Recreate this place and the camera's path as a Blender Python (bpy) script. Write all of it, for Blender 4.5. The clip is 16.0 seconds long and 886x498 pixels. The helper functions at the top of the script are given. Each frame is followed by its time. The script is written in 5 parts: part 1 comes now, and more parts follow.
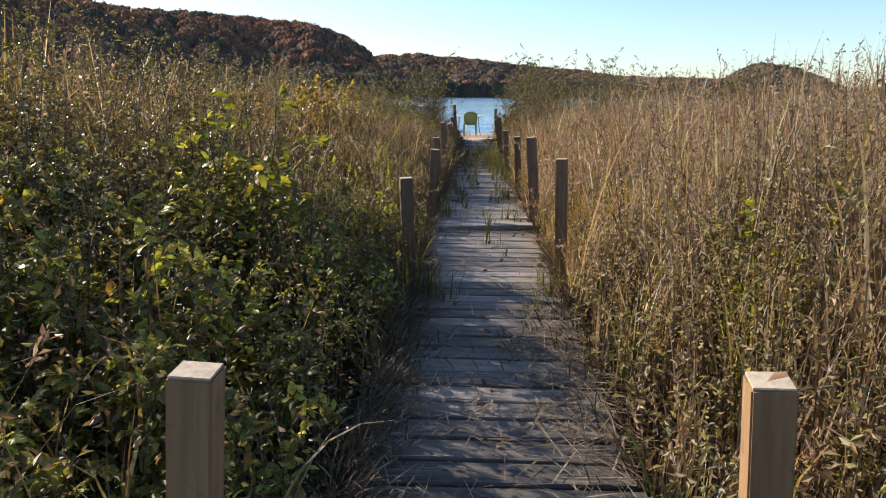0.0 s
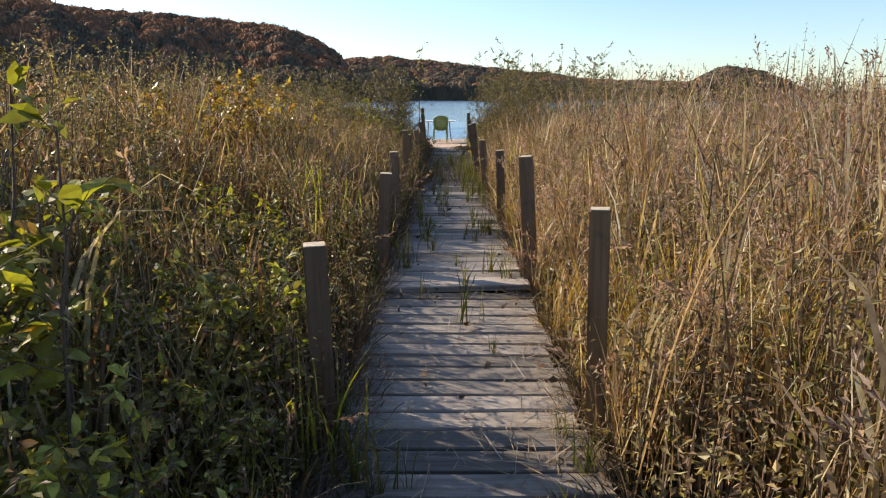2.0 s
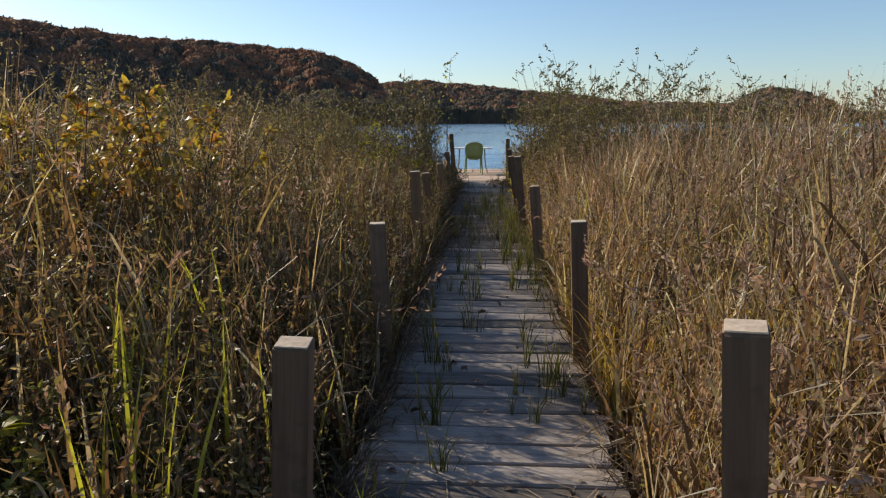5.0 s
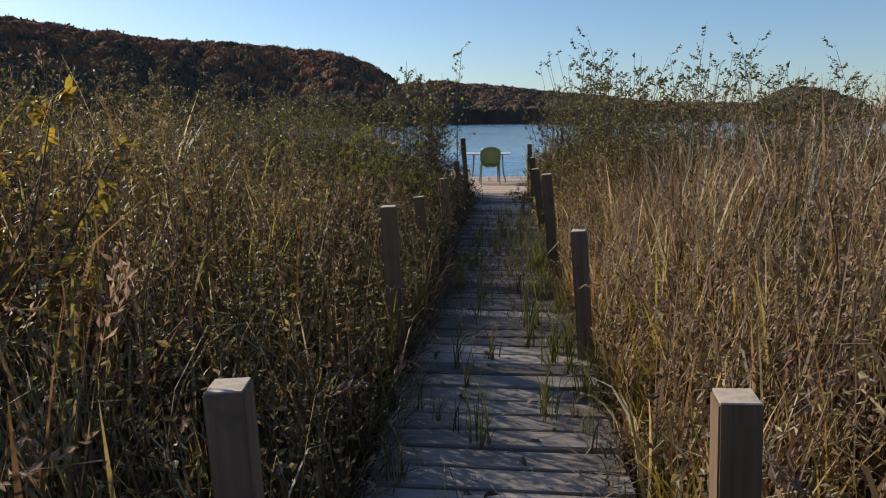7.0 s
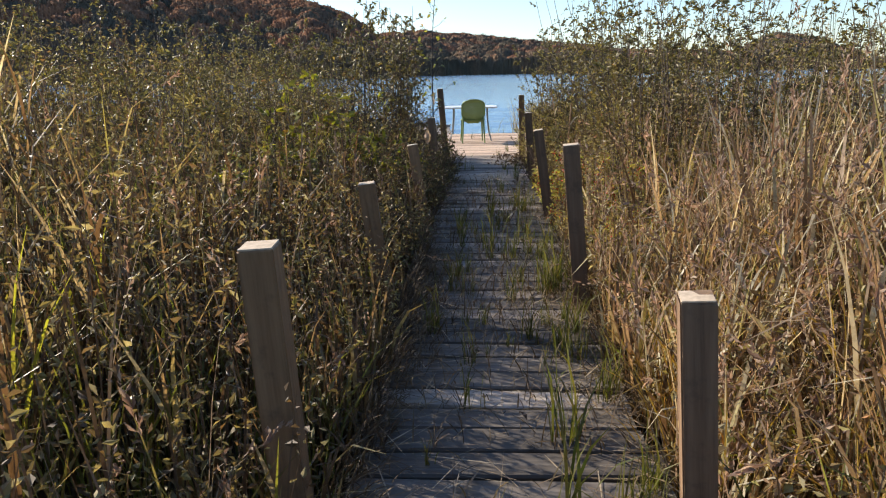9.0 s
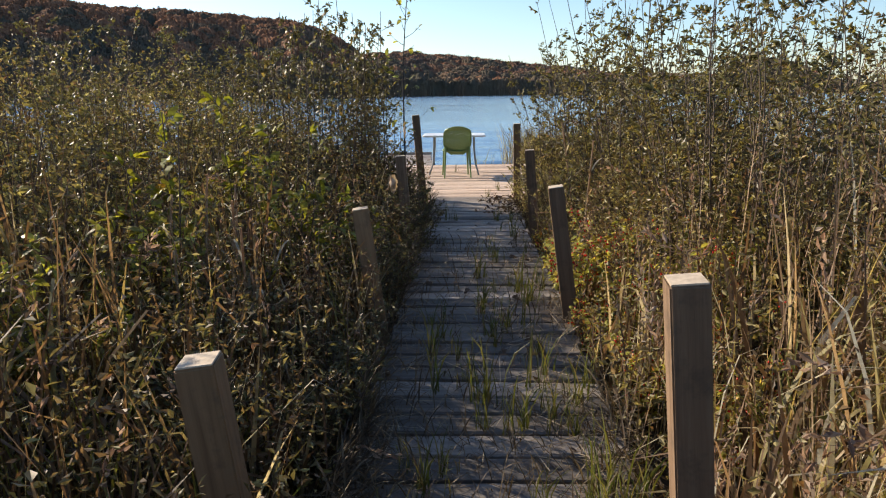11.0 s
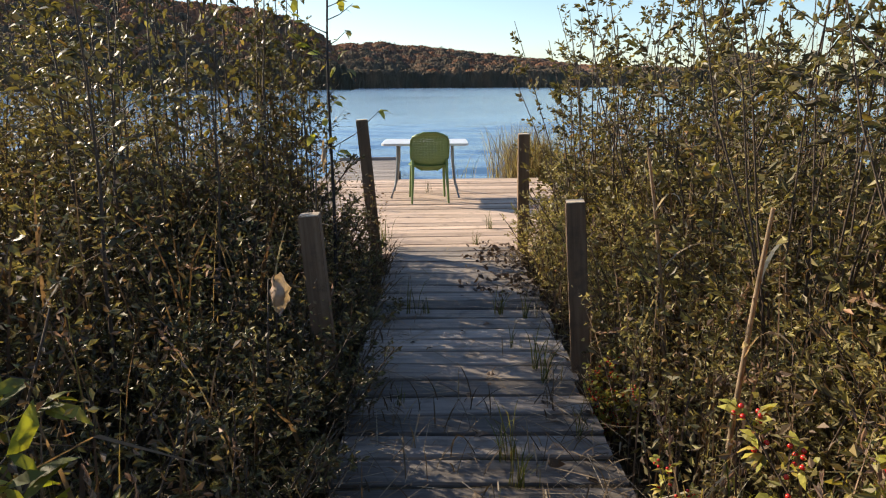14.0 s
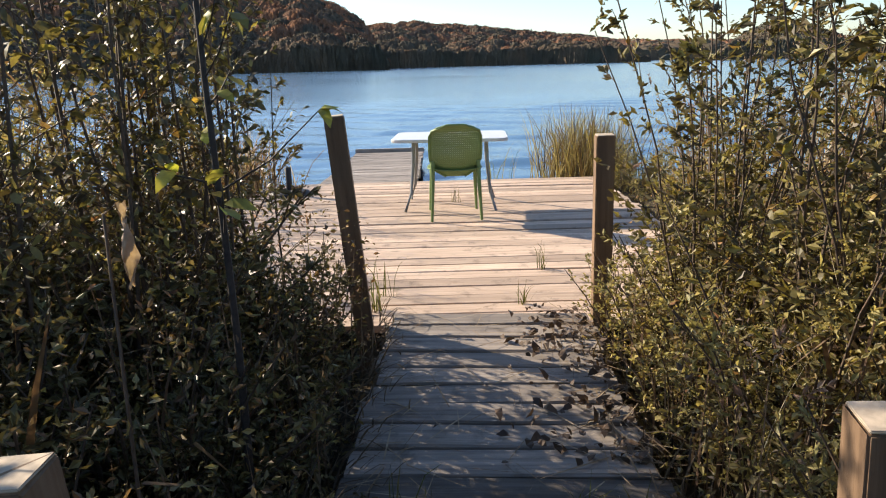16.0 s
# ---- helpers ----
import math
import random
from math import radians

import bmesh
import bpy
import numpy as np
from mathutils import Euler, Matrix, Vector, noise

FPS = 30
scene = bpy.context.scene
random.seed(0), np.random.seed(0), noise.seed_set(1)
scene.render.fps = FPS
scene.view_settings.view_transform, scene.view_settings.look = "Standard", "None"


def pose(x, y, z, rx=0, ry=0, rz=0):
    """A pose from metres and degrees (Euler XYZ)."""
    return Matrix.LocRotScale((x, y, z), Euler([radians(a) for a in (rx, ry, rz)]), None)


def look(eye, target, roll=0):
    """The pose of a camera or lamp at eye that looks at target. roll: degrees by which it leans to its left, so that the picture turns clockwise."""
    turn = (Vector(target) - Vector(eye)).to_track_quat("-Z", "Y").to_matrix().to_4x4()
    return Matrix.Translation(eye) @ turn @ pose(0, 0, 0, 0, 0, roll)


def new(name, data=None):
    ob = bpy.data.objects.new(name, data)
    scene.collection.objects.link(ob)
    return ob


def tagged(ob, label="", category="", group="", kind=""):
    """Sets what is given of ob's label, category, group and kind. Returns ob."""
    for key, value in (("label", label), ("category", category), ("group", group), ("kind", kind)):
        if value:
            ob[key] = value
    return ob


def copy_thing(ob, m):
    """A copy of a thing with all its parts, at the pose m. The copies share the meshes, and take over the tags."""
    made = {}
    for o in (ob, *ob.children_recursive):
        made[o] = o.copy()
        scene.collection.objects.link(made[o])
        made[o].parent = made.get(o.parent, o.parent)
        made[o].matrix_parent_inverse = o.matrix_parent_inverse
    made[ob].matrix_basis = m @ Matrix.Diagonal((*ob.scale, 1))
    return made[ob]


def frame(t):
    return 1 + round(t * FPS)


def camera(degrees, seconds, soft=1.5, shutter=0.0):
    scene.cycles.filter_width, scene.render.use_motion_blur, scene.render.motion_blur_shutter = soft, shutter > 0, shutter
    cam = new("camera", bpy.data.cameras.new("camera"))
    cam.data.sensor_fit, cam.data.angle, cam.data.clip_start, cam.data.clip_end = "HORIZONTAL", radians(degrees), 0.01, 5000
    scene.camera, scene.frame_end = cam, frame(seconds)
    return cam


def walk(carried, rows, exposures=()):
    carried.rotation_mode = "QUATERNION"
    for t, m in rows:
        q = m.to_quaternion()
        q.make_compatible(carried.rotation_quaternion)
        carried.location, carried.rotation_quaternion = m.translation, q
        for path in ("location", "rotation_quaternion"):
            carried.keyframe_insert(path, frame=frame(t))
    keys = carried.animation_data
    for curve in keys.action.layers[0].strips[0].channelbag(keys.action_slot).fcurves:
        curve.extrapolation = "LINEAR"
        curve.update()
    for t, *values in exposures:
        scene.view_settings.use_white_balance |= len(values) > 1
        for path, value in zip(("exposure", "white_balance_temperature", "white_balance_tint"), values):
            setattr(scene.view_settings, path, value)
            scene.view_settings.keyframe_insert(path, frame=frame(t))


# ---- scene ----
cam = camera(67.0, 16.0, soft=1.15)
PATH = [
    (0, (0.093, 1.012, 1.312), (0.114, 2.961, 0.863), 0.1),
    (0.4, (0.132, 1.433, 1.32), (0.129, 3.376, 0.848), -1.0),
    (0.7, (0.181, 1.723, 1.31), (0.171, 3.66, 0.814), -0.8),
    (1.1, (0.189, 2.167, 1.303), (0.188, 4.105, 0.807), -0.3),
    (1.5, (0.211, 2.629, 1.319), (0.297, 4.568, 0.834), 0.4),
    (1.9, (0.239, 3.081, 1.285), (0.345, 5.025, 0.827), 0.2),
    (2.2, (0.254, 3.428, 1.296), (0.344, 5.383, 0.886), -0.5),
    (2.5, (0.291, 3.742, 1.29), (0.395, 5.699, 0.887), -0.4),
    (2.8, (0.323, 4.092, 1.275), (0.402, 6.036, 0.813), -0.6),
    (3.1, (0.32, 4.417, 1.262), (0.344, 6.354, 0.763), -0.6),
    (3.5, (0.365, 4.842, 1.275), (0.358, 6.78, 0.78), -1.1),
    (3.9, (0.415, 5.3, 1.284), (0.408, 7.24, 0.801), -1.1),
    (4.2, (0.413, 5.618, 1.269), (0.409, 7.564, 0.806), -0.7),
    (4.6, (0.447, 6.033, 1.287), (0.463, 7.991, 0.877), -0.3),
    (5, (0.459, 6.482, 1.293), (0.457, 8.447, 0.918), -0.3),
    (5.2, (0.458, 6.723, 1.285), (0.457, 8.685, 0.9), -0.2),
    (7.3, (0.652, 8.981, 1.323), (0.579, 10.945, 0.951), -0.8),
    (7.5, (0.672, 9.18, 1.317), (0.59, 11.141, 0.933), -1.0),
    (8, (0.699, 9.721, 1.3), (0.588, 11.673, 0.879), -0.3),
    (8.5, (0.674, 10.271, 1.276), (0.622, 12.207, 0.777), 0.3),
    (9, (0.658, 10.799, 1.258), (0.653, 12.733, 0.749), -1.1),
    (9.3, (0.641, 11.136, 1.273), (0.657, 13.071, 0.769), -1.2),
    (9.6, (0.667, 11.448, 1.271), (0.705, 13.386, 0.778), -1.1),
    (11.8, (0.783, 13.771, 1.286), (0.801, 15.727, 0.867), 0.2),
    (12, (0.775, 13.988, 1.288), (0.776, 15.946, 0.877), 0.1),
    (12.5, (0.785, 14.481, 1.294), (0.766, 16.433, 0.861), -1.4),
    (12.9, (0.832, 14.902, 1.283), (0.836, 16.845, 0.809), -0.8),
    (13.3, (0.832, 15.276, 1.268), (0.876, 17.214, 0.775), -0.0),
    (13.6, (0.879, 15.599, 1.278), (0.967, 17.536, 0.787), 0.1),
    (14, (0.924, 16.012, 1.277), (1.043, 17.951, 0.801), -0.2),
    (14.5, (0.956, 16.527, 1.261), (1.066, 18.46, 0.758), -0.4),
    (15, (1.018, 17.059, 1.251), (1.075, 18.985, 0.716), -0.9),
    (15.5, (1.02, 17.574, 1.205), (1.008, 19.5, 0.667), -1.5),
    (16, (1.096, 18.07, 1.239), (1.105, 19.998, 0.707), -1.5),
]
walk(cam, [(t, look(e, g, r)) for t, e, g, r in PATH],
     exposures=[(0, 1.05, 6400, 10), (0.5, 0.72, 6350, 10), (1, 0.90, 6350, 10), (1.5, 0.95, 6400, 10), (2, 1.03, 6750, 10), (2.5, 0.16, 6100, 10), (3, 0.52, 6250, 10), (3.5, 0.85, 6400, 10), (4, 0.82, 6650, 10), (4.5, 0.8, 6700, 10), (5, 0.47, 6550, 10), (5.5, 0.45, 6500, 10), (7.5, 0.18, 6050, 10), (8, 0.40, 6300, 10), (8.5, 0.55, 6250, 10), (9, 1.08, 6450, 10), (9.5, 0.93, 6450, 10), (12, 0.92, 7000, 10), (12.5, 0.72, 7150, 10), (13, 0.72, 7000, 10), (13.5, 0.88, 6800, 10), (14, 0.95, 6850, 10), (15, 1.20, 6750, 10), (15.5, 1.12, 6750, 10), (16, 1.10, 6750, 10)])

SUN_AZ, SUN_EL = -57.0, 25.0
SUN_DIR = Vector((math.sin(radians(SUN_AZ)) * math.cos(radians(SUN_EL)), math.cos(radians(SUN_AZ)) * math.cos(radians(SUN_EL)), math.sin(radians(SUN_EL))))

# ---- world, sun ----
world = bpy.data.worlds.new("sky")
scene.world = world
world.use_nodes = True
wn = world.node_tree.nodes
wn.clear()
sky = wn.new("ShaderNodeTexSky")
sky.sky_type, sky.sun_disc = "NISHITA", False
sky.sun_elevation, sky.sun_rotation = radians(SUN_EL), radians(SUN_AZ)
sky.air_density, sky.dust_density, sky.ozone_density = 1.0, 0.45, 3.0
bg = wn.new("ShaderNodeBackground")
bg.inputs["Strength"].default_value = 0.10
wo = wn.new("ShaderNodeOutputWorld")
tint = wn.new("ShaderNodeMix")
tint.data_type, tint.blend_type = "RGBA", "MULTIPLY"
tint.inputs[0].default_value = 1.0
tint.inputs[7].default_value = (0.97, 1.0, 1.05, 1)
world.node_tree.links.new(sky.outputs[0], tint.inputs[6])
world.node_tree.links.new(tint.outputs[2], bg.inputs["Color"])
world.node_tree.links.new(bg.outputs[0], wo.inputs["Surface"])

sun_data = bpy.data.lights.new("sun", "SUN")
sun_data.energy, sun_data.angle, sun_data.color = 5.0, radians(0.53), (1.0, 0.87, 0.70)
sun = new("sun", sun_data)
sun.matrix_world = look(SUN_DIR * 60, (0, 0, 0))


# ---- materials ----
class Mat:
    """A small node-graph builder."""

    def __init__(self, name):
        self.m = bpy.data.materials.new(name)
        self.m.use_nodes = True
        self.n, self.l = self.m.node_tree.nodes, self.m.node_tree.links
        self.n.clear()
        self.out = self.n.new("ShaderNodeOutputMaterial")

    def node(self, kind, ins=None, **props):
        nd = self.n.new(kind)
        for k, v in props.items():
            setattr(nd, k, v)
        for k, v in (ins or {}).items():
            if isinstance(v, bpy.types.NodeSocket):
                self.l.new(v, nd.inputs[k])
            else:
                nd.inputs[k].default_value = v
        return nd

    def ramp(self, fac, stops, interp="LINEAR"):
        nd = self.n.new("ShaderNodeValToRGB")
        cr = nd.color_ramp
        cr.interpolation = interp
        while len(cr.elements) < len(stops):
            cr.elements.new(0.5)
        for e, (p, c) in zip(cr.elements, stops):
            e.position, e.color = p, (*c, 1) if len(c) == 3 else c
        self.l.new(fac, nd.inputs[0])
        return nd.outputs[0]

    def mix(self, fac, a, b, blend="MIX"):
        nd = self.node("ShaderNodeMix", data_type="RGBA", blend_type=blend)
        for i, v in ((0, fac), (6, a), (7, b)):
            if isinstance(v, bpy.types.NodeSocket):
                self.l.new(v, nd.inputs[i])
            else:
                nd.inputs[i].default_value = (*v, 1) if isinstance(v, tuple) and len(v) == 3 else v
        return nd.outputs[2]

    def math(self, op, a, b=0.0):
        nd = self.node("ShaderNodeMath", operation=op)
        for i, v in enumerate((a, b)):
            if isinstance(v, bpy.types.NodeSocket):
                self.l.new(v, nd.inputs[i])
            else:
                nd.inputs[i].default_value = v
        return nd.outputs[0]

    def coords(self, scale=(1, 1, 1), kind="Object"):
        tc = self.node("ShaderNodeTexCoord")
        return self.node("ShaderNodeMapping", {"Vector": tc.outputs[kind], "Scale": scale}).outputs[0]

    def shifted(self, scale):
        """Object coordinates moved by each object's own random number."""
        tc = self.node("ShaderNodeTexCoord")
        oi = self.node("ShaderNodeObjectInfo")
        comb = self.node("ShaderNodeCombineXYZ", {0: self.math("MULTIPLY", oi.outputs["Random"], 37.0), 1: self.math("MULTIPLY", oi.outputs["Random"], 91.0), 2: self.math("MULTIPLY", oi.outputs["Random"], 53.0)})
        add = self.node("ShaderNodeVectorMath", {0: tc.outputs["Object"], 1: comb.outputs[0]}, operation="ADD")
        return self.node("ShaderNodeMapping", {"Vector": add.outputs[0], "Scale": scale}).outputs[0], oi.outputs["Random"]

    def noise(self, vec, scale, detail=4.0, rough=0.6):
        return self.node("ShaderNodeTexNoise", {"Vector": vec, "Scale": scale, "Detail": detail, "Roughness": rough}).outputs[0]

    def bump(self, height, strength, dist):
        return self.node("ShaderNodeBump", {"Height": height, "Strength": strength, "Distance": dist}).outputs[0]

    def finish(self, shader):
        self.l.new(shader, self.out.inputs[0])
        return self.m


def principled(g, color, rough, normal=None, metallic=0.0, spec=0.5):
    ins = {"Base Color": color if isinstance(color, bpy.types.NodeSocket) else (*color, 1), "Roughness": rough, "Metallic": metallic, "Specular IOR Level": spec}
    if normal is not None:
        ins["Normal"] = normal
    return g.node("ShaderNodeBsdfPrincipled", ins).outputs[0]


def leaf_material(name, stops, translucent=0.4, rough=0.45, warm=(1.0, 0.95, 0.6)):
    """Thin leaves and blades: each island takes its own colour, light passes through."""
    g = Mat(name)
    rnd = g.node("ShaderNodeNewGeometry").outputs["Random Per Island"]
    col = g.ramp(rnd, stops)
    vec = g.coords()
    col = g.mix(g.ramp(g.noise(vec, 26.0, 3), [(0.42, (0, 0, 0)), (0.7, (0.55, 0.55, 0.55))]), col, (0.09, 0.055, 0.03))
    col = g.mix(g.ramp(g.noise(vec, 0.8, 2), [(0.35, (0, 0, 0)), (0.7, (0.35, 0.35, 0.35))]), col, (0.16, 0.09, 0.04))
    front = principled(g, col, rough + 0.06, spec=0.36)
    through_col = g.mix(1.0, col, warm, "MULTIPLY")
    back = g.node("ShaderNodeBsdfTranslucent", {"Color": through_col}).outputs[0]
    return g.finish(g.node("ShaderNodeMixShader", {0: translucent, 1: front, 2: back}).outputs[0])


def wood_material(name, dark, mid, light, along, rough=0.75, grey=0.0):
    """Weathered timber with grain along one local axis."""
    g = Mat(name)
    scale = [26.0, 26.0, 26.0]
    scale[along] = 1.1
    vec, rnd = g.shifted(tuple(scale))
    grain = g.noise(vec, 1.6, 7, 0.65)
    scale2 = [5.0, 5.0, 5.0]
    scale2[along] = 0.7
    vec2, _ = g.shifted(tuple(scale2))
    blotch = g.noise(vec2, 1.3, 4, 0.6)
    vec3, _ = g.shifted((1, 1, 1))
    stain = g.noise(vec3, 7.0, 5, 0.7)
    col = g.ramp(grain, [(0.25, dark), (0.5, mid), (0.78, light)])
    col = g.mix(g.ramp(blotch, [(0.3, (0.0, 0.0, 0.0)), (0.75, (0.75, 0.75, 0.75))]), col, tuple(0.55 * c for c in mid))
    col = g.mix(g.ramp(stain, [(0.55, (0, 0, 0)), (0.72, (0.6, 0.6, 0.6))]), col, (0.05, 0.042, 0.033))
    hsv = g.node("ShaderNodeHueSaturation", {"Saturation": 1.0 - grey, "Value": g.math("ADD", 0.72, g.math("MULTIPLY", rnd, 0.5)), "Color": col})
    nrm = g.bump(grain, 0.55, 0.006)
    return g.finish(principled(g, hsv.outputs[0], rough, nrm, spec=0.3))


def plain(name, color, rough=0.5, metallic=0.0, mottle=0.12, scale=30.0):
    g = Mat(name)
    nz = g.noise(g.coords(), scale, 5)
    col = g.mix(g.ramp(nz, [(0.35, (0, 0, 0)), (0.75, (1, 1, 1))]), color, tuple(c * (1 - mottle * 3) for c in color))
    return g.finish(principled(g, col, rough, g.bump(nz, 0.12, 0.002), metallic))


WOOD_WALK = wood_material("weathered_plank", (0.12, 0.10, 0.085), (0.33, 0.285, 0.245), (0.52, 0.45, 0.39), 0)
# mud on the boards plus the shrubs' shade, both put into the colour
WOOD_MUD_SHADE = wood_material("muddy_shaded_plank", (0.055, 0.047, 0.04), (0.145, 0.125, 0.108), (0.28, 0.25, 0.22), 0)
WOOD_DECK = wood_material("deck_plank", (0.30, 0.22, 0.165), (0.63, 0.47, 0.35), (0.78, 0.63, 0.50), 0)
WOOD_POST = wood_material("post_timber", (0.10, 0.063, 0.038), (0.225, 0.142, 0.085), (0.33, 0.225, 0.14), 2, 0.75)
WOOD_NEW = wood_material("fresh_post_timber", (0.15, 0.085, 0.04), (0.29, 0.17, 0.085), (0.42, 0.26, 0.135), 2, 0.7)
SAWN = plain("sawn_end_grain", (0.52, 0.42, 0.31), 0.85, 0, 0.14, 45.0)
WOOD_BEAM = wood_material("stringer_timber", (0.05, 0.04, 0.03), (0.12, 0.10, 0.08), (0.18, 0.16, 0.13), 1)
GREEN_PLASTIC = plain("green_plastic", (0.145, 0.225, 0.07), 0.42, 0, 0.04)
WHITE_TOP = plain("white_laminate", (0.66, 0.67, 0.67), 0.35, 0, 0.03)
GREY_METAL = plain("painted_grey_metal", (0.24, 0.255, 0.26), 0.35, 0.3, 0.05)
BLACK_RUBBER = plain("black_rubber", (0.02, 0.02, 0.022), 0.6)
BERRY = plain("red_berry_skin", (0.55, 0.03, 0.02), 0.25, 0, 0.05)
BARK = plain("twig_bark", (0.11, 0.075, 0.05), 0.8, 0, 0.2, 60)

BARK_DARK = plain("dark_bark", (0.045, 0.035, 0.03), 0.75, 0, 0.2, 60)

REED_DRY = leaf_material("dry_reed", [(0.0, (0.0995, 0.0693, 0.0454)), (0.30, (0.207, 0.139, 0.0857)), (0.45, (0.361, 0.257, 0.161)), (0.64, (0.505, 0.406, 0.262)), (0.76, (0.397, 0.356, 0.111)), (0.88, (0.631, 0.564, 0.393)), (1.0, (0.758, 0.752, 0.605))], 0.52, 0.42, (1.0, 0.84, 0.60))
# browner reeds of the left bank, their shaded side put into the tones
REED_BROWN_SHADED = leaf_material("shaded_brown_reed", [(0.0, (0.0821, 0.055, 0.0361)), (0.35, (0.182, 0.12, 0.0721)), (0.65, (0.328, 0.245, 0.144)), (0.78, (0.31, 0.31, 0.0876)), (0.9, (0.493, 0.41, 0.258)), (1.0, (0.712, 0.67, 0.495))], 0.52, 0.42, (1.0, 0.85, 0.55))
WEED = leaf_material("withered_weed_leaf", [(0.0, (0.0847, 0.0624, 0.0426)), (0.3, (0.17, 0.125, 0.0762)), (0.55, (0.235, 0.208, 0.0896)), (0.78, (0.367, 0.322, 0.14)), (0.93, (0.489, 0.426, 0.224)), (1.0, (0.621, 0.562, 0.37))], 0.5, 0.45, (1.0, 0.92, 0.55))
WEED_STEM = leaf_material("weed_stem", [(0.0, (0.07, 0.045, 0.033)), (0.6, (0.16, 0.10, 0.065)), (1.0, (0.34, 0.24, 0.16))], 0.1, 0.5)
PLUME = leaf_material("purple_brown_plume", [(0.0, (0.245, 0.161, 0.124)), (0.5, (0.402, 0.287, 0.216)), (1.0, (0.576, 0.466, 0.368))], 0.55, 0.7, (1.0, 0.85, 0.70))
SEDGE = leaf_material("green_sedge", [(0.0, (0.08, 0.11, 0.028)), (0.4, (0.17, 0.205, 0.042)), (0.75, (0.34, 0.32, 0.07)), (1.0, (0.46, 0.32, 0.11))], 0.42, 0.42, (0.95, 1.0, 0.45))
IRIS = leaf_material("yellow_green_blade", [(0.0, (0.20, 0.24, 0.04)), (0.45, (0.38, 0.40, 0.06)), (0.85, (0.56, 0.50, 0.09)), (1.0, (0.55, 0.30, 0.08))], 0.5, 0.4, (1.0, 1.0, 0.4))
# sedge green made darker: the shade over the boards is in the colour
TUFT_SHADED = leaf_material("shaded_green_board_grass", [(0.0, (0.0375, 0.06, 0.015)), (0.45, (0.075, 0.105, 0.024)), (0.8, (0.15, 0.161, 0.0375)), (1.0, (0.24, 0.18, 0.0675))], 0.38, 0.42, (0.95, 1.0, 0.45))
GOLDEN = leaf_material("golden_sedge", [(0.0, (0.24, 0.15, 0.045)), (0.4, (0.44, 0.30, 0.07)), (0.75, (0.58, 0.43, 0.11)), (1.0, (0.42, 0.20, 0.06))], 0.48, 0.42, (1.0, 0.9, 0.4))
UNDER = leaf_material("undergrowth_leaf", [(0.0, (0.117, 0.078, 0.052)), (0.3, (0.221, 0.143, 0.078)), (0.6, (0.234, 0.221, 0.065)), (0.85, (0.39, 0.325, 0.117)), (1.0, (0.442, 0.208, 0.104))], 0.28, 0.46)
LEAF_GREEN = leaf_material("yellow_green_leaf", [(0.0, (0.166, 0.15, 0.0674)), (0.3, (0.27, 0.263, 0.075)), (0.55, (0.406, 0.406, 0.09)), (0.76, (0.6, 0.6, 0.113)), (0.93, (0.826, 0.75, 0.134)), (1.0, (0.66, 0.36, 0.105))], 0.5, 0.45, (1.0, 1.0, 0.45))
LEAF_YELLOW = leaf_material("autumn_yellow_leaf", [(0.0, (0.22, 0.20, 0.05)), (0.4, (0.46, 0.37, 0.06)), (0.8, (0.54, 0.33, 0.06)), (1.0, (0.48, 0.18, 0.05))], 0.45, 0.4)
LEAF_DARK = leaf_material("olive_leaf", [(0.0, (0.0601, 0.0546, 0.0328)), (0.35, (0.109, 0.104, 0.0437)), (0.62, (0.186, 0.169, 0.0601)), (0.85, (0.316, 0.272, 0.0874)), (0.96, (0.48, 0.415, 0.0975)), (1.0, (0.371, 0.197, 0.0764))], 0.3, 0.42)
LEAF_SMALL = leaf_material("small_olive_leaf", [(0.0, (0.18, 0.161, 0.0837)), (0.35, (0.335, 0.302, 0.129)), (0.7, (0.515, 0.464, 0.18)), (0.9, (0.67, 0.592, 0.258)), (1.0, (0.541, 0.347, 0.18))], 0.44, 0.42)
# glossy small leaves; the left bank's shade is put into these dark tones
LEAF_GLOSSY_SHADED = leaf_material("shaded_glossy_leaf", [(0.0, (0.0455, 0.0455, 0.026)), (0.4, (0.0845, 0.0884, 0.039)), (0.75, (0.137, 0.137, 0.052)), (0.94, (0.234, 0.215, 0.078)), (1.0, (0.234, 0.117, 0.065))], 0.22, 0.38)
LEAF_LIME = leaf_material("limp_yellow_green_leaf", [(0.0, (0.128, 0.136, 0.032)), (0.4, (0.24, 0.256, 0.04)), (0.75, (0.384, 0.384, 0.056)), (0.95, (0.48, 0.432, 0.072)), (1.0, (0.36, 0.16, 0.048))], 0.5, 0.45, (1.0, 1.0, 0.38))
LEAF_BERRY = leaf_material("mottled_berry_leaf", [(0.0, (0.308, 0.297, 0.066)), (0.4, (0.517, 0.528, 0.099)), (0.75, (0.682, 0.616, 0.132)), (0.95, (0.726, 0.55, 0.132)), (1.0, (0.605, 0.242, 0.077))], 0.52, 0.42)
# dead grass, darkened further: the shadow along the boards' edges is in its colour
MATTED_SHADED = leaf_material("shaded_matted_grass", [(0.0, (0.045, 0.034, 0.024)), (0.6, (0.10, 0.075, 0.048)), (0.93, (0.20, 0.155, 0.095)), (1.0, (0.36, 0.29, 0.19))], 0.25, 0.6)
SEED = leaf_material("pale_seed_head", [(0.0, (0.30, 0.20, 0.12)), (0.5, (0.46, 0.34, 0.22)), (1.0, (0.60, 0.50, 0.36))], 0.45, 0.7, (1.0, 0.85, 0.65))
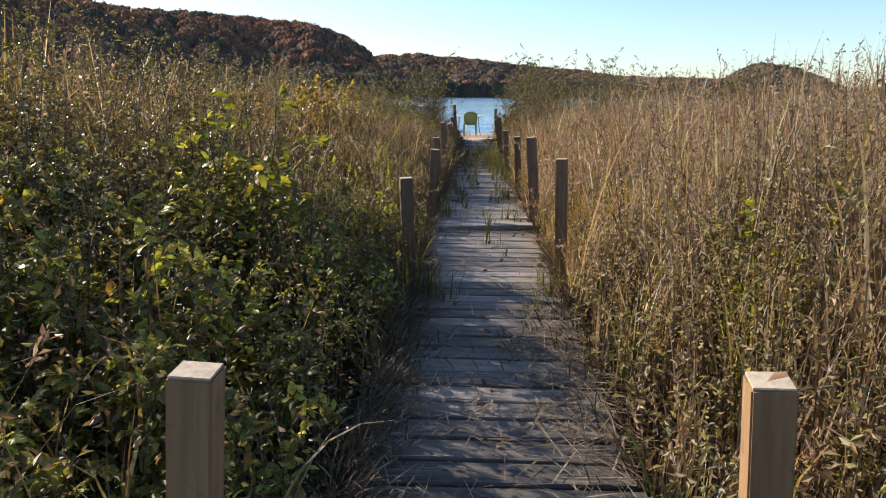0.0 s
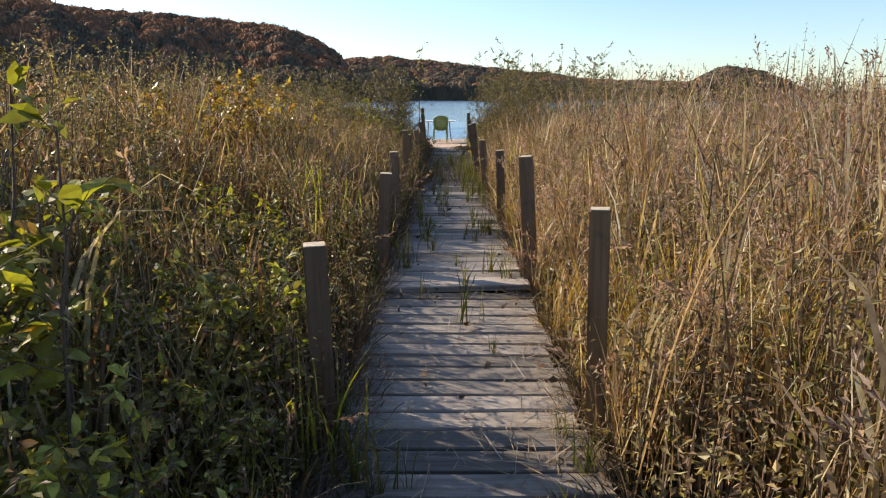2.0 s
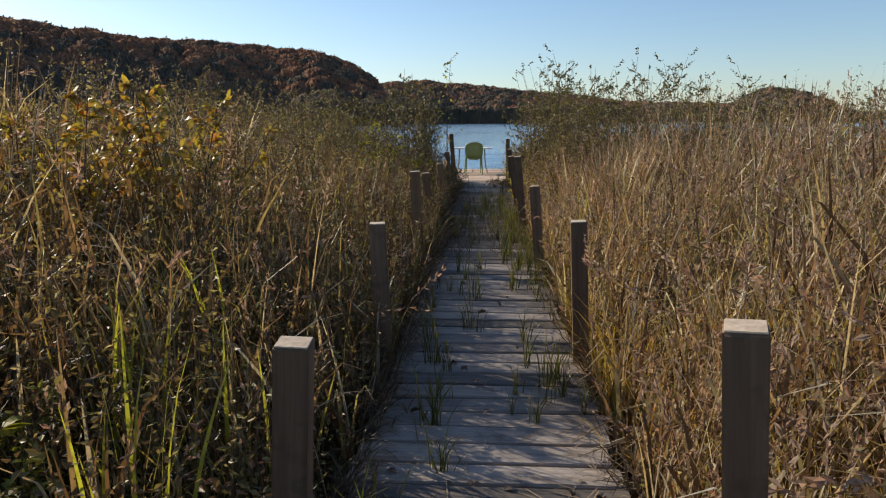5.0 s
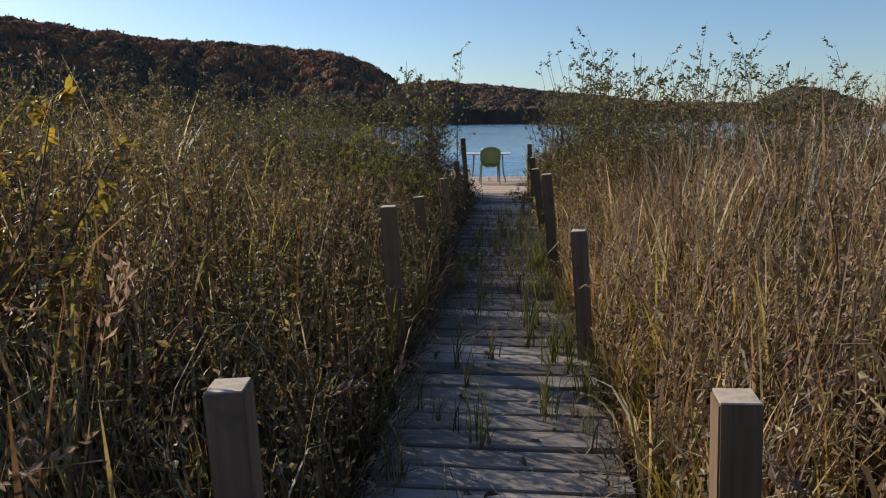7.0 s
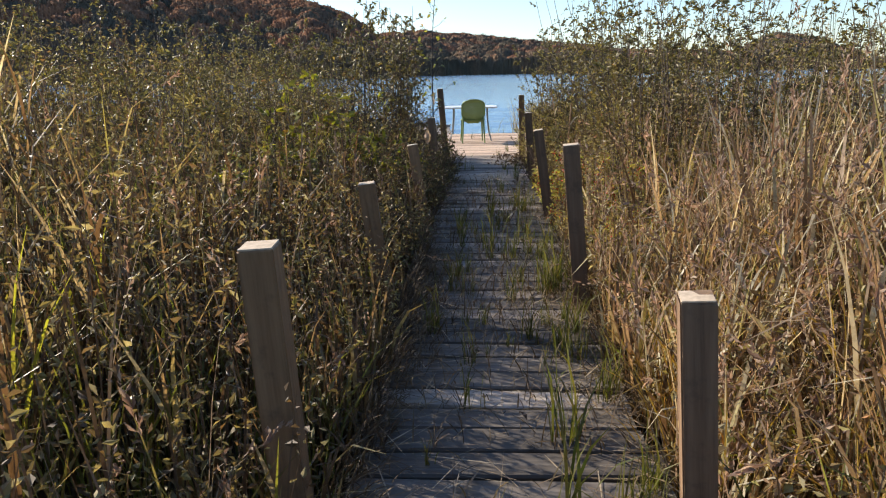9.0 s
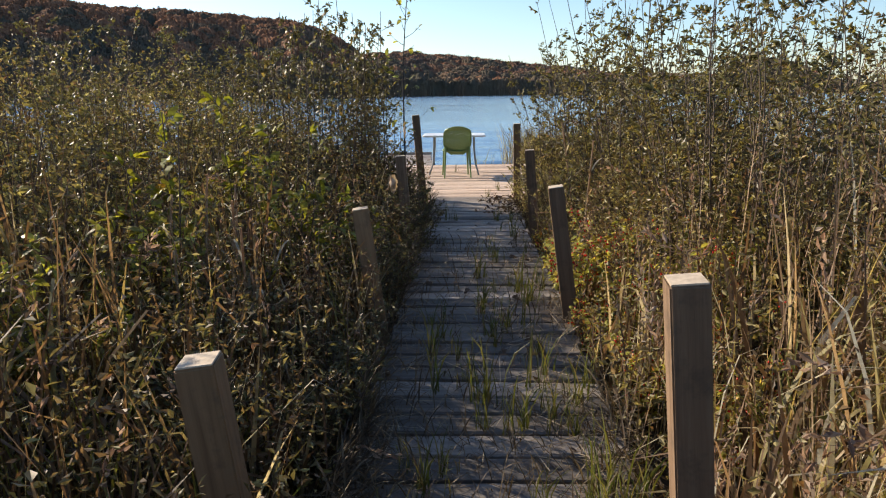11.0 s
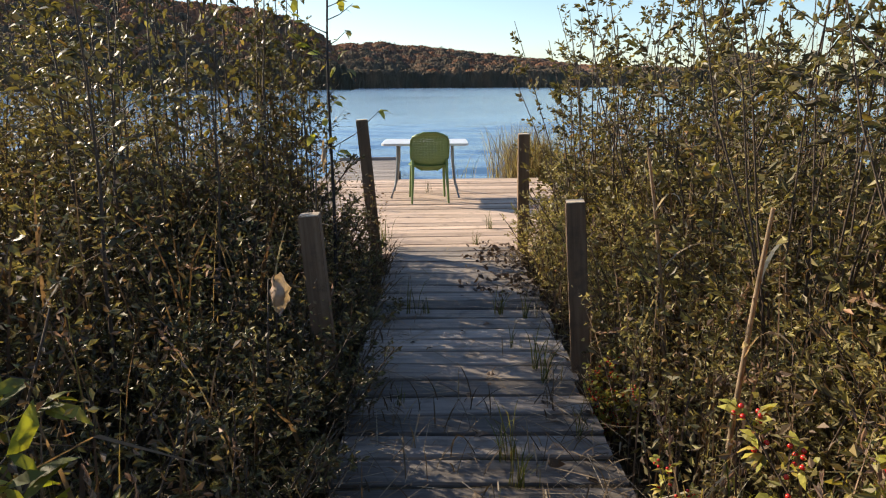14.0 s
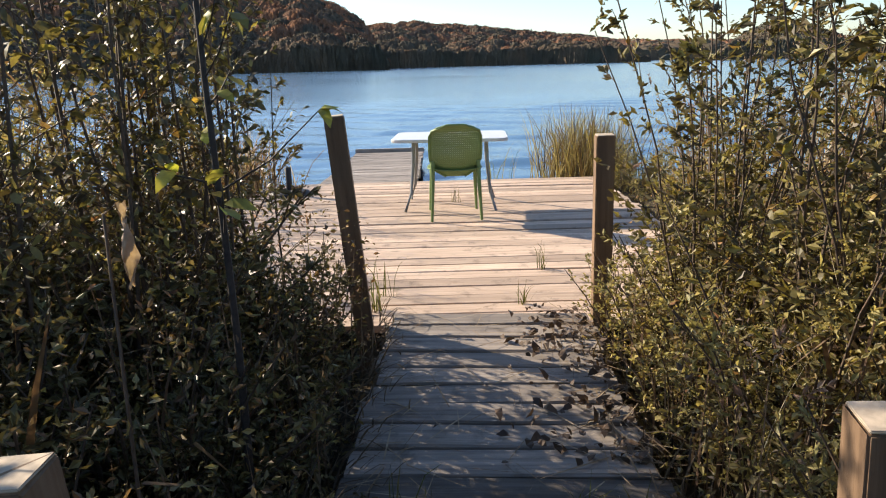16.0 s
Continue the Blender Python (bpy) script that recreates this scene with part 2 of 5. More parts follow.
DRIED = leaf_material("dried_tan_leaf", [(0.0, (0.50, 0.36, 0.26)), (1.0, (0.56, 0.42, 0.32))], 0.3, 0.6)
DEAD_LEAF = leaf_material("curled_dead_leaf", [(0.0, (0.035, 0.025, 0.02)), (0.6, (0.08, 0.055, 0.04)), (1.0, (0.16, 0.10, 0.06))], 0.08, 0.6)
LITTER = leaf_material("straw_litter", [(0.0, (0.12, 0.08, 0.05)), (0.5, (0.30, 0.22, 0.13)), (1.0, (0.48, 0.40, 0.28))], 0.1, 0.6)


def ground_material():
    g = Mat("marsh_soil")
    vec = g.coords()
    a, b = g.noise(vec, 1.2, 5), g.noise(vec, 22.0, 6, 0.7)
    col = g.ramp(a, [(0.3, (0.035, 0.027, 0.018)), (0.7, (0.075, 0.058, 0.035))])
    col = g.mix(g.ramp(b, [(0.5, (0, 0, 0)), (0.68, (0.8, 0.8, 0.8))]), col, (0.15, 0.11, 0.06))
    return g.finish(principled(g, col, 0.9, g.bump(b, 0.7, 0.03), spec=0.2))


def water_material():
    g = Mat("lake_water")
    patch = g.noise(g.coords((0.02, 0.05, 1)), 1.0, 3)
    rough = g.math("ADD", 0.11, g.math("MULTIPLY", patch, 0.12))
    ripple = g.noise(g.coords((0.9, 4.0, 1)), 1.3, 6, 0.68)
    return g.finish(principled(g, (0.07, 0.15, 0.25), rough, g.bump(ripple, 0.10, 0.08), spec=0.6))


def forest_material(name, stops):
    g = Mat(name)
    rnd = g.node("ShaderNodeNewGeometry").outputs["Random Per Island"]
    vec = g.coords((1, 1, 0.5))
    stand, tree, fine = g.noise(vec, 0.018, 3), g.noise(vec, 0.11, 1), g.noise(g.coords(), 1.1, 6, 0.75)
    fac = g.math("ADD", g.math("MULTIPLY", rnd, 0.22), g.math("ADD", g.math("MULTIPLY", stand, 0.35), g.math("MULTIPLY", tree, 0.55)))
    col = g.ramp(fac, stops)
    col = g.mix(g.ramp(fine, [(0.3, (0.5, 0.5, 0.5)), (0.62, (0, 0, 0))]), col, (0.06, 0.05, 0.045))
    return g.finish(principled(g, col, 0.95, g.bump(fine, 0.8, 0.9), spec=0.05))


GROUND, WATER = ground_material(), water_material()
WOODS_AUTUMN = forest_material("autumn_woods", [(0.30, (0.09, 0.076, 0.058)), (0.42, (0.14, 0.098, 0.07)), (0.52, (0.22, 0.12, 0.074)), (0.63, (0.33, 0.155, 0.082)), (0.80, (0.24, 0.165, 0.11))])
# lower slopes and knoll; the slopes' shade is part of this dark colour
WOODS_SHADED = forest_material("shaded_shore_woods", [(0.30, (0.075, 0.075, 0.06)), (0.5, (0.095, 0.09, 0.065)), (0.65, (0.14, 0.11, 0.075)), (0.8, (0.21, 0.135, 0.085))])


# ---- mesh helpers ----
def mesh_of(name, verts, faces, mat, smooth=False):
    """A mesh from arrays; all faces have the same number of corners."""
    verts, faces = np.asarray(verts, np.float32), np.asarray(faces, np.int32)
    me = bpy.data.meshes.new(name)
    k = faces.shape[1]
    me.vertices.add(len(verts))
    me.vertices.foreach_set("co", verts.ravel())
    me.loops.add(faces.size)
    me.loops.foreach_set("vertex_index", faces.ravel())
    me.polygons.add(len(faces))
    me.polygons.foreach_set("loop_start", np.arange(0, faces.size, k, dtype=np.int32))
    me.polygons.foreach_set("use_smooth", np.full(len(faces), smooth))
    me.update(calc_edges=True)
    me.materials.append(mat)
    return me


def bm_mesh(name, bm, mat, smooth=False):
    me = bpy.data.meshes.new(name)
    bmesh.ops.recalc_face_normals(bm, faces=bm.faces)
    for f in bm.faces:
        f.smooth = smooth
    bm.to_mesh(me)
    bm.free()
    me.materials.append(mat)
    return me


def child(name, me, parent, m=None, label=""):
    ob = new(name, me)
    ob.parent = parent
    if m is not None:
        ob.matrix_basis = m
    return tagged(ob, label)


def box_bm(size, bevel=0.0, at=(0, 0, 0)):
    bm = bmesh.new()
    bmesh.ops.create_cube(bm, size=1.0)
    bmesh.ops.scale(bm, vec=size, verts=bm.verts)
    if bevel:
        bmesh.ops.bevel(bm, geom=bm.edges[:], offset=bevel, segments=2, affect="EDGES")
    bmesh.ops.translate(bm, vec=at, verts=bm.verts)
    return bm


def tube(points, radii, sides=6):
    """Vertices and quads of a tapered tube through the points."""
    pts = np.asarray(points, float)
    tang = np.gradient(pts, axis=0)
    tang /= np.linalg.norm(tang, axis=1)[:, None] + 1e-9
    ref = np.where(np.abs(tang[:, 2:3]) > 0.9, np.array([[1.0, 0, 0]]), np.array([[0, 0, 1.0]]))
    u = np.cross(tang, ref)
    u /= np.linalg.norm(u, axis=1)[:, None] + 1e-9
    v = np.cross(tang, u)
    a = np.arange(sides) * 2 * np.pi / sides
    ring = u[:, None] * np.cos(a)[None, :, None] + v[:, None] * np.sin(a)[None, :, None]
    verts = (pts[:, None] + ring * np.asarray(radii)[:, None, None]).reshape(-1, 3)
    i, j = np.meshgrid(np.arange(len(pts) - 1), np.arange(sides), indexing="ij")
    n = (j + 1) % sides
    faces = np.stack([i * sides + j, i * sides + n, (i + 1) * sides + n, (i + 1) * sides + j], -1).reshape(-1, 4)
    return verts, faces


def joined(pieces):
    vs, fs, at = [], [], 0
    for v, f in pieces:
        vs.append(v)
        fs.append(np.asarray(f) + at)
        at += len(v)
    return np.concatenate(vs), np.concatenate(fs)


def ribbons(rng, base, height, width, lean, droop, power, seg=4, heading=None):
    """Curved tapering blades that rise from base: arrays in, vertices and quads out."""
    n = len(base)
    heading = rng.uniform(0, 2 * np.pi, n) if heading is None else heading
    facing = heading + rng.normal(0, 0.9, n) + np.pi / 2
    s = np.linspace(0, 1, seg + 1)
    theta = lean[:, None] + droop[:, None] * s[None] ** power[:, None]
    step = height[:, None] / seg
    mid = 0.5 * (theta[:, 1:] + theta[:, :-1])
    along = np.concatenate([np.zeros((n, 1)), np.cumsum(np.sin(mid) * step, 1)], 1)
    up = np.concatenate([np.zeros((n, 1)), np.cumsum(np.cos(mid) * step, 1)], 1)
    c = np.stack([base[:, 0:1] + along * np.cos(heading)[:, None], base[:, 1:2] + along * np.sin(heading)[:, None], base[:, 2:3] + up], -1)
    taper = np.interp(s, [0, 0.35, 0.75, 1.0], [0.65, 1.0, 0.7, 0.06])
    w = 0.5 * width[:, None] * taper[None]
    side = np.stack([np.cos(facing), np.sin(facing), np.zeros(n)], -1)[:, None] * w[..., None]
    verts = np.stack([c - side, c + side], 2).reshape(-1, 3)
    k = (seg + 1) * 2
    q = np.arange(seg) * 2
    quad = np.stack([q, q + 1, q + 3, q + 2], -1)
    return verts, (np.arange(n)[:, None, None] * k + quad[None]).reshape(-1, 4)


def leaves(rng, at, direction, length, width, fold=0.25, bend=0.3):
    """Oval leaves that curl along their length: six vertices and four triangles each."""
    n = len(at)
    d = direction / (np.linalg.norm(direction, axis=1)[:, None] + 1e-9)
    r = np.cross(d, rng.normal(0, 1, (n, 3)) * [0.5, 0.5, 0.2] + [0, 0, 1.0])
    r /= np.linalg.norm(r, axis=1)[:, None] + 1e-9
    up = np.cross(r, d)
    L, W = length[:, None], width[:, None]
    curl = bend * rng.uniform(0.2, 1.5, (n, 1))
    twist = fold * rng.normal(0, 1.2, (n, 1))
    low, high = at + d * L * 0.28 + up * L * curl * 0.10, at + d * L * 0.66 - up * L * curl * 0.25
    tip = at + d * L * 0.97 - up * L * curl
    r2 = r + up * twist
    verts = np.stack([at, low - r * W * 0.46, low + r * W * 0.46, high - r2 * W * 0.42, high + r2 * W * 0.42, tip], 1).reshape(-1, 3)
    t = np.array([[0, 2, 1], [1, 2, 4], [1, 4, 3], [3, 4, 5]])
    return verts, (np.arange(n)[:, None, None] * 6 + t[None]).reshape(-1, 3)


def scraps(rng, at, direction, length, width, fold=0.3):
    """Small two-triangle leaves, creased along the middle."""
    n = len(at)
    d = direction / (np.linalg.norm(direction, axis=1)[:, None] + 1e-9)
    r = np.cross(d, rng.normal(0, 1, (n, 3)))
    r /= np.linalg.norm(r, axis=1)[:, None] + 1e-9
    up = np.cross(r, d)
    L, W = length[:, None], width[:, None]
    mid = at + d * L * 0.5 + up * W * fold
    verts = np.stack([at, mid - r * W * 0.5, at + d * L, mid + r * W * 0.5], 1).reshape(-1, 3)
    t = np.array([[0, 3, 2], [0, 2, 1]])
    return verts, (np.arange(n)[:, None, None] * 4 + t[None]).reshape(-1, 3)


# ---- plan ----
SLOPE = 0.0576          # the boardwalk's drift to +x per metre of y
GROUND_Z, WATER_Z, DECK_Z = -0.24, -0.45, -0.05
WALK_Y0, WALK_Y1 = -1.8, 21.28
DECK_X0, DECK_X1, DECK_Y1 = -0.85, 2.92, 25.78


def edge_right(y):
    return 0.62 + SLOPE * y


def edge_left(y):
    return edge_right(y) - 1.0


def shore(x):
    return 26.6 + 0.5 * np.sin(x * 0.9 + 1.0) + 0.35 * np.sin(x * 2.3) + 0.02 * np.abs(x) - 0.9 * np.exp(-((x - 1.0) / 1.8) ** 2)


# ---- ground, lake ----
def build_ground():
    xs = np.unique(np.concatenate([np.linspace(-12, 12, 61), np.sinh(np.linspace(-6.2, 6.2, 61)) / np.sinh(6.2) * 3600]))
    ys = np.unique(np.concatenate([np.linspace(-6, 34, 101), 14 + np.sinh(np.linspace(-6.2, 6.2, 61)) / np.sinh(6.2) * 3600]))
    X, Y = np.meshgrid(xs, ys)
    bumps = 0.035 * np.sin(X * 2.1 + 1.3 * np.sin(Y * 1.7)) + 0.03 * np.sin(Y * 2.9 + np.sin(X * 1.1))
    off = Y - shore(X)
    Z = np.where(off < 0, GROUND_Z + bumps * np.exp(-np.abs(X) / 40), GROUND_Z + bumps * np.exp(-np.abs(X) / 40) - np.clip(off, 0, 5) * 0.3)
    nx = len(xs)
    i, j = np.meshgrid(np.arange(len(ys) - 1), np.arange(nx - 1), indexing="ij")
    f = np.stack([i * nx + j, i * nx + j + 1, (i + 1) * nx + j + 1, (i + 1) * nx + j], -1).reshape(-1, 4)
    ob = new("ground", mesh_of("ground", np.stack([X, Y, Z], -1).reshape(-1, 3), f, GROUND, True))
    tagged(ob, "dark wet marsh soil sloping into the lake", "ground", kind="structure")
    # the lake: a fan of small waves that widens with distance, on a wide flat sheet
    rng = np.random.default_rng(3)
    az = np.radians(np.linspace(-48, 48, 171))
    rad = 5.0 * (420 / 5.0) ** np.linspace(0, 1, 330)
    A, D = np.meshgrid(az, rad)
    X, Y = 1.0 + D * np.sin(A), 19.5 + D * np.cos(A)
    Z = np.full_like(X, WATER_Z)
    for _ in range(26):
        wave = rng.uniform(0.28, 1.9)
        way = rng.normal(0.25, 0.45)
        kx, ky = math.sin(way) * 2 * math.pi / wave, math.cos(way) * 2 * math.pi / wave
        fine = np.clip(wave / (D * 0.0165) / 3.0 - 0.6, 0, 1)
        Z += 0.0042 * wave * fine * np.sin(kx * X + ky * Y + rng.uniform(0, 6.3))
    n = len(az)
    i, j = np.meshgrid(np.arange(len(rad) - 1), np.arange(n - 1), indexing="ij")
    f = np.stack([i * n + j, (i + 1) * n + j, (i + 1) * n + j + 1, i * n + j + 1], -1).reshape(-1, 4)
    v = np.stack([X, Y, Z], -1).reshape(-1, 3)
    sheet = [(-3500, 24.5, WATER_Z - 0.05), (3500, 24.5, WATER_Z - 0.05), (3500, 3500, WATER_Z - 0.05), (-3500, 3500, WATER_Z - 0.05)]
    f = np.vstack([f, [[len(v), len(v) + 1, len(v) + 2, len(v) + 3]]])
    keep = f[(v[f[:, 0] % len(v), 1] > 24.6) | (f[:, 0] >= len(v))]
    w = new("water", mesh_of("water", np.vstack([v, sheet]), keep, WATER, True))
    tagged(w, "rippled blue lake water under a clear sky", "lake", kind="structure")


build_ground()


# ---- far hills and woods ----
def ico(sub):
    bm = bmesh.new()
    bmesh.ops.create_icosphere(bm, subdivisions=sub, radius=1.0)
    v = np.array([p.co[:] for p in bm.verts])
    f = np.array([[p.index for p in q.verts] for q in bm.faces])
    bm.free()
    return v, f


ICO1 = ico(1)


def profile(az, knots):
    a, e = zip(*knots)
    return np.interp(az, a, e)


# azimuth in degrees from +y, skyline in degrees; near and far distance of each slope; columns of the sheet
EYE_X, EYE_Y = 0.5, 8.0
RIDGES = [
    ("steep", -75, -3.5, 300, 410, [(-75, 6.0), (-40, 7.9), (-35, 7.7), (-29, 7.0), (-25, 6.4), (-16, 6.3), (-10.3, 5.7), (-7.6, 4.8), (-5.5, 3.5), (-3.5, 0.3)], 640),
    ("middle", -9, 17, 440, 560, [(-9, 3.0), (-4.8, 3.2), (-1.5, 3.4), (3.2, 3.05), (7, 2.55), (10, 2.2), (14, 1.5), (17, 0.2)], 420),
    ("distant", 4, 26, 820, 960, [(4, 2.0), (11, 2.2), (15, 1.6), (20, 1.45), (26, 1.2)], 260),
    ("knoll", 21.5, 32.5, 420, 520, [(21.5, 0.2), (23.2, 1.6), (25.5, 2.65), (28.2, 2.0), (30.5, 1.0), (32.5, 0.2)], 180),
    ("low", 24, 80, 1100, 1300, [(24, 1.0), (33, 0.55), (50, 0.8), (80, 1.4)], 120),
]


def crowns(px, py, size, seed):
    """Uneven domes packed over the plan: height 0 to 1 and a number for the tree at each point."""
    px, py = 0.79 * px - 0.61 * py + 2.1 * np.sin(py / 23.0), 0.61 * px + 0.79 * py + 2.1 * np.sin(px / 19.0)
    gx, gy = np.floor(px / size), np.floor(py / size)
    best, who = np.full(px.shape, -1.0), np.zeros(px.shape)

    def chance(a, b, k):
        return np.abs(np.sin(a * 127.1 + b * 311.7 + k * 74.7 + seed) * 43758.5453) % 1.0

    for ox in (-1, 0, 1):
        for oy in (-1, 0, 1):
            cx, cy = gx + ox, gy + oy
            dx = px / size - cx - chance(cx, cy, 1)
            dy = py / size - cy - chance(cx, cy, 2)
            wide = 0.55 + 0.45 * chance(cx, cy, 3)
            dome = (0.55 + 0.45 * chance(cx, cy, 4)) * np.sqrt(np.clip(1 - (dx * dx + dy * dy) / wide ** 2, 0, 1))
            more = dome > best
            best, who = np.where(more, dome, best), np.where(more, chance(cx, cy, 5), who)
    return best, who


def build_hills():
    rng = np.random.default_rng(5)
    autumn, green, sprigs, dark_sprigs = [], [], [], []
    for name, a0, a1, d0, d1, knots, steps in RIDGES:
        lo = max(a0, -42.0)
        az = np.concatenate([np.linspace(a0, lo, 40)[:-1] if a0 < lo else [], np.linspace(lo, min(a1, 36.0), steps), np.linspace(36.0, a1, 30)[1:] if a1 > 36 else []])
        step = 1.1 if d0 < 700 else 2.6
        s = np.concatenate([np.zeros(5), np.linspace(0, 1, int((d1 - d0) / step))])
        up = np.concatenate([np.linspace(0, 0.9, 5), np.ones(len(s) - 5)])
        A, S = np.meshgrid(az, s)
        U = np.repeat(up[:, None], len(az), 1)
        D = d0 + (d1 - d0) * S + 6.0 * np.sin(A * 0.31) + 3.0 * np.sin(A * 0.83 + 1.0)
        X, Y = EYE_X + D * np.sin(np.radians(A)), EYE_Y + D * np.cos(np.radians(A))
        trees = 11.0 if d0 < 700 else 14.0
        top = np.tan(np.radians(profile(A, knots))) * d1 + 1.3
        room = np.clip(top / (trees * 1.2), 0.1, 1.0)
        land = np.clip(top - trees, 0.4, None) * np.sin(S * np.pi / 2) ** 1.1
        big, who = crowns(X, Y, 8.0 if d0 < 700 else 11.0, 1.0)
        small, _ = crowns(X, Y, 2.4 if d0 < 700 else 4.0, 2.0)
        canopy = trees * room * (0.56 + 0.40 * big + 0.11 * small)
        Z = WATER_Z - 0.3 + land + canopy * U + rng.normal(0, 0.25, X.shape) * room
        X, Y = X + rng.normal(0, 0.16, X.shape), Y + rng.normal(0, 0.5, X.shape)
        back = np.stack([EYE_X + (d1 + 160) * np.sin(np.radians(az)), EYE_Y + (d1 + 160) * np.cos(np.radians(az)), np.full(len(az), -2.0)], -1)
        v = np.concatenate([np.stack([X, Y, Z], -1), back[None]]).reshape(-1, 3)
        n, rows = len(az), len(s)
        i, j = np.meshgrid(np.arange(rows), np.arange(n - 1), indexing="ij")
        f = np.stack([i * n + j, i * n + j + 1, (i + 1) * n + j + 1, (i + 1) * n + j], -1).reshape(-1, 4)
        # lower slopes go dark here: their shade is put into the colour
        dark_slope = (who < (0.85 if name == "knoll" else np.interp(S, [0, 0.3, 0.75], [0.92, 0.6, 0.12])))[:, :-1].ravel()
        dark_slope[:7 * (n - 1)] = True
        for some, heap in ((dark_slope, green), (~dark_slope, autumn)):
            g = f[some]
            used, flat = np.unique(g, return_inverse=True)
            heap.append((v[used], flat.reshape(-1, 4)))
            if d0 < 700:
                at = v[used][rng.random(len(used)) < 0.11]
                ln = rng.uniform(0.5, 1.5, len(at))
                tv, tf = scraps(rng, at, rng.normal(0, 0.6, (len(at), 3)) + [0, 0, 0.6], ln, ln * rng.uniform(0.5, 0.9, len(at)))
                (sprigs if heap is autumn else dark_sprigs).append((tv, tf))
    v, f = joined(autumn)
    tagged(new("woods", mesh_of("woods", v, f, WOODS_AUTUMN, True)), "autumn woods in rust and brown covering the hills", "woods", kind="stuff")
    v, f = joined(green)
    tagged(new("woods", mesh_of("shore_woods", v, f, WOODS_SHADED, True)), "dark woods along the far shore, the lower slopes' shade in their colour", "woods", kind="stuff")
    for some, mat, words in ((sprigs, WOODS_AUTUMN, "rust and brown outer twigs of the far autumn woods"), (dark_sprigs, WOODS_SHADED, "dark outer twigs of the far shore woods")):
        v, f = joined(some)
        tagged(new("woods", mesh_of("treetops", v, f, mat)), words, "woods", kind="stuff")


build_hills()


# ---- timber ----
def plank_mesh(seed, length, width, thick, mat):
    """A board along x with eased, slightly worn edges."""
    rng = np.random.default_rng(seed)
    xs = np.linspace(-length / 2, length / 2, 5)
    prof = np.array([(-0.5, -1.0), (0.5, -1.0), (0.5, -0.18), (0.465, 0.0), (-0.465, 0.0), (-0.5, -0.18)]) * [width, thick]
    rings = []
    for x in xs:
        p = prof.copy()
        p[2:, 0] += rng.normal(0, 0.0016, 4)
        p[3:5, 1] += rng.normal(0, 0.0014, 2)
        rings.append(np.column_stack([np.full(6, x + (rng.normal(0, 0.003) if x in (xs[0], xs[-1]) else 0)), p]))
    v = np.concatenate(rings)
    quads = [(i * 6 + j, i * 6 + (j + 1) % 6, (i + 1) * 6 + (j + 1) % 6, (i + 1) * 6 + j) for i in range(4) for j in range(6)]
    for b in (0, 24):
        quads += [(b, b + 5, b + 2, b + 1), (b + 5, b + 4, b + 3, b + 2)] if b == 0 else [(b, b + 1, b + 2, b + 5), (b + 5, b + 2, b + 3, b + 4)]
    return mesh_of("plank", v, quads, mat)


HEAD = math.degrees(math.atan(SLOPE))


def build_boardwalk():
    rng = np.random.default_rng(11)
    root = tagged(new("boardwalk"), "narrow boardwalk of grey weathered planks strewn with straw", "boardwalk", kind="structure")
    kinds = [plank_mesh(20 + k, 1.0, 0.139, 0.038, WOOD_WALK) for k in range(6)]
    darkened_kinds = [plank_mesh(30 + k, 1.0, 0.139, 0.038, WOOD_MUD_SHADE) for k in range(4)]
    pitch = 0.160
    y = WALK_Y0
    i = 0
    while y < WALK_Y1:
        xc = edge_right(y) - 0.5
        # a section starts about 7.7 m along, a little higher than the one before it
        lift = 0.028 * math.exp(-max(0, y - 7.7) / 0.7) if y > 7.6 else 0.0
        sag = 0.006 * math.sin(y * 1.7)
        roll = rng.normal(0, 0.45)
        turn = rng.normal(0, 0.35)
        if 7.6 < y < 7.76:
            turn, roll, lift = 2.4, -1.0, 0.034
        # darker planks where mud lies and the shrubs' shade is painted in
        darkened = rng.random() < (0.85 if y < 5.2 else 0.75 if 12.6 < y < 18.2 else 0.2)
        child("plank", darkened_kinds[i % 4] if darkened else kinds[i % 6], root, Matrix.LocRotScale((xc + rng.normal(0, 0.009), y, sag + lift + rng.normal(0, 0.0022)), Euler((radians(rng.normal(0, 0.5)), radians(roll), radians(-HEAD + turn))), (rng.uniform(0.975, 1.02), 1, 1)))
        y += pitch
        i += 1
    # dark strips stand in for the joints' shade, a little under the planks' tops
    vs, fs = [], []
    for k in range(i - 1):
        yy = WALK_Y0 + (k + 0.5) * pitch
        xc, b = edge_right(yy) - 0.5, len(vs)
        xx = np.linspace(-0.485, 0.485, 9)
        for q in xx:
            vs += [(xc + q, yy - 0.016 - q * SLOPE, -0.016 + rng.normal(0, 0.003)), (xc + q, yy + 0.016 - q * SLOPE, -0.016 + rng.normal(0, 0.003))]
        fs += [(b + 2 * q, b + 2 * q + 2, b + 2 * q + 3, b + 2 * q + 1) for q in range(8)]
    tagged(child("joint_dirt", mesh_of("joint_dirt", vs, fs, GROUND), root, None, "dark strips standing in for the shade between the planks"), kind="stuff")
    y = WALK_Y0
    while y < WALK_Y1 - 0.3:
        n = min(2.4, WALK_Y1 - y)
        for off in (-0.40, 0.40):
            bm = box_bm((0.04, n - 0.01, 0.14), 0.004)
            xm = edge_right(y + n / 2) - 0.5 + off
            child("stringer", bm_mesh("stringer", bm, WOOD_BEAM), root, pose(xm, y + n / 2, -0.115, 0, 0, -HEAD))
        y += 2.4


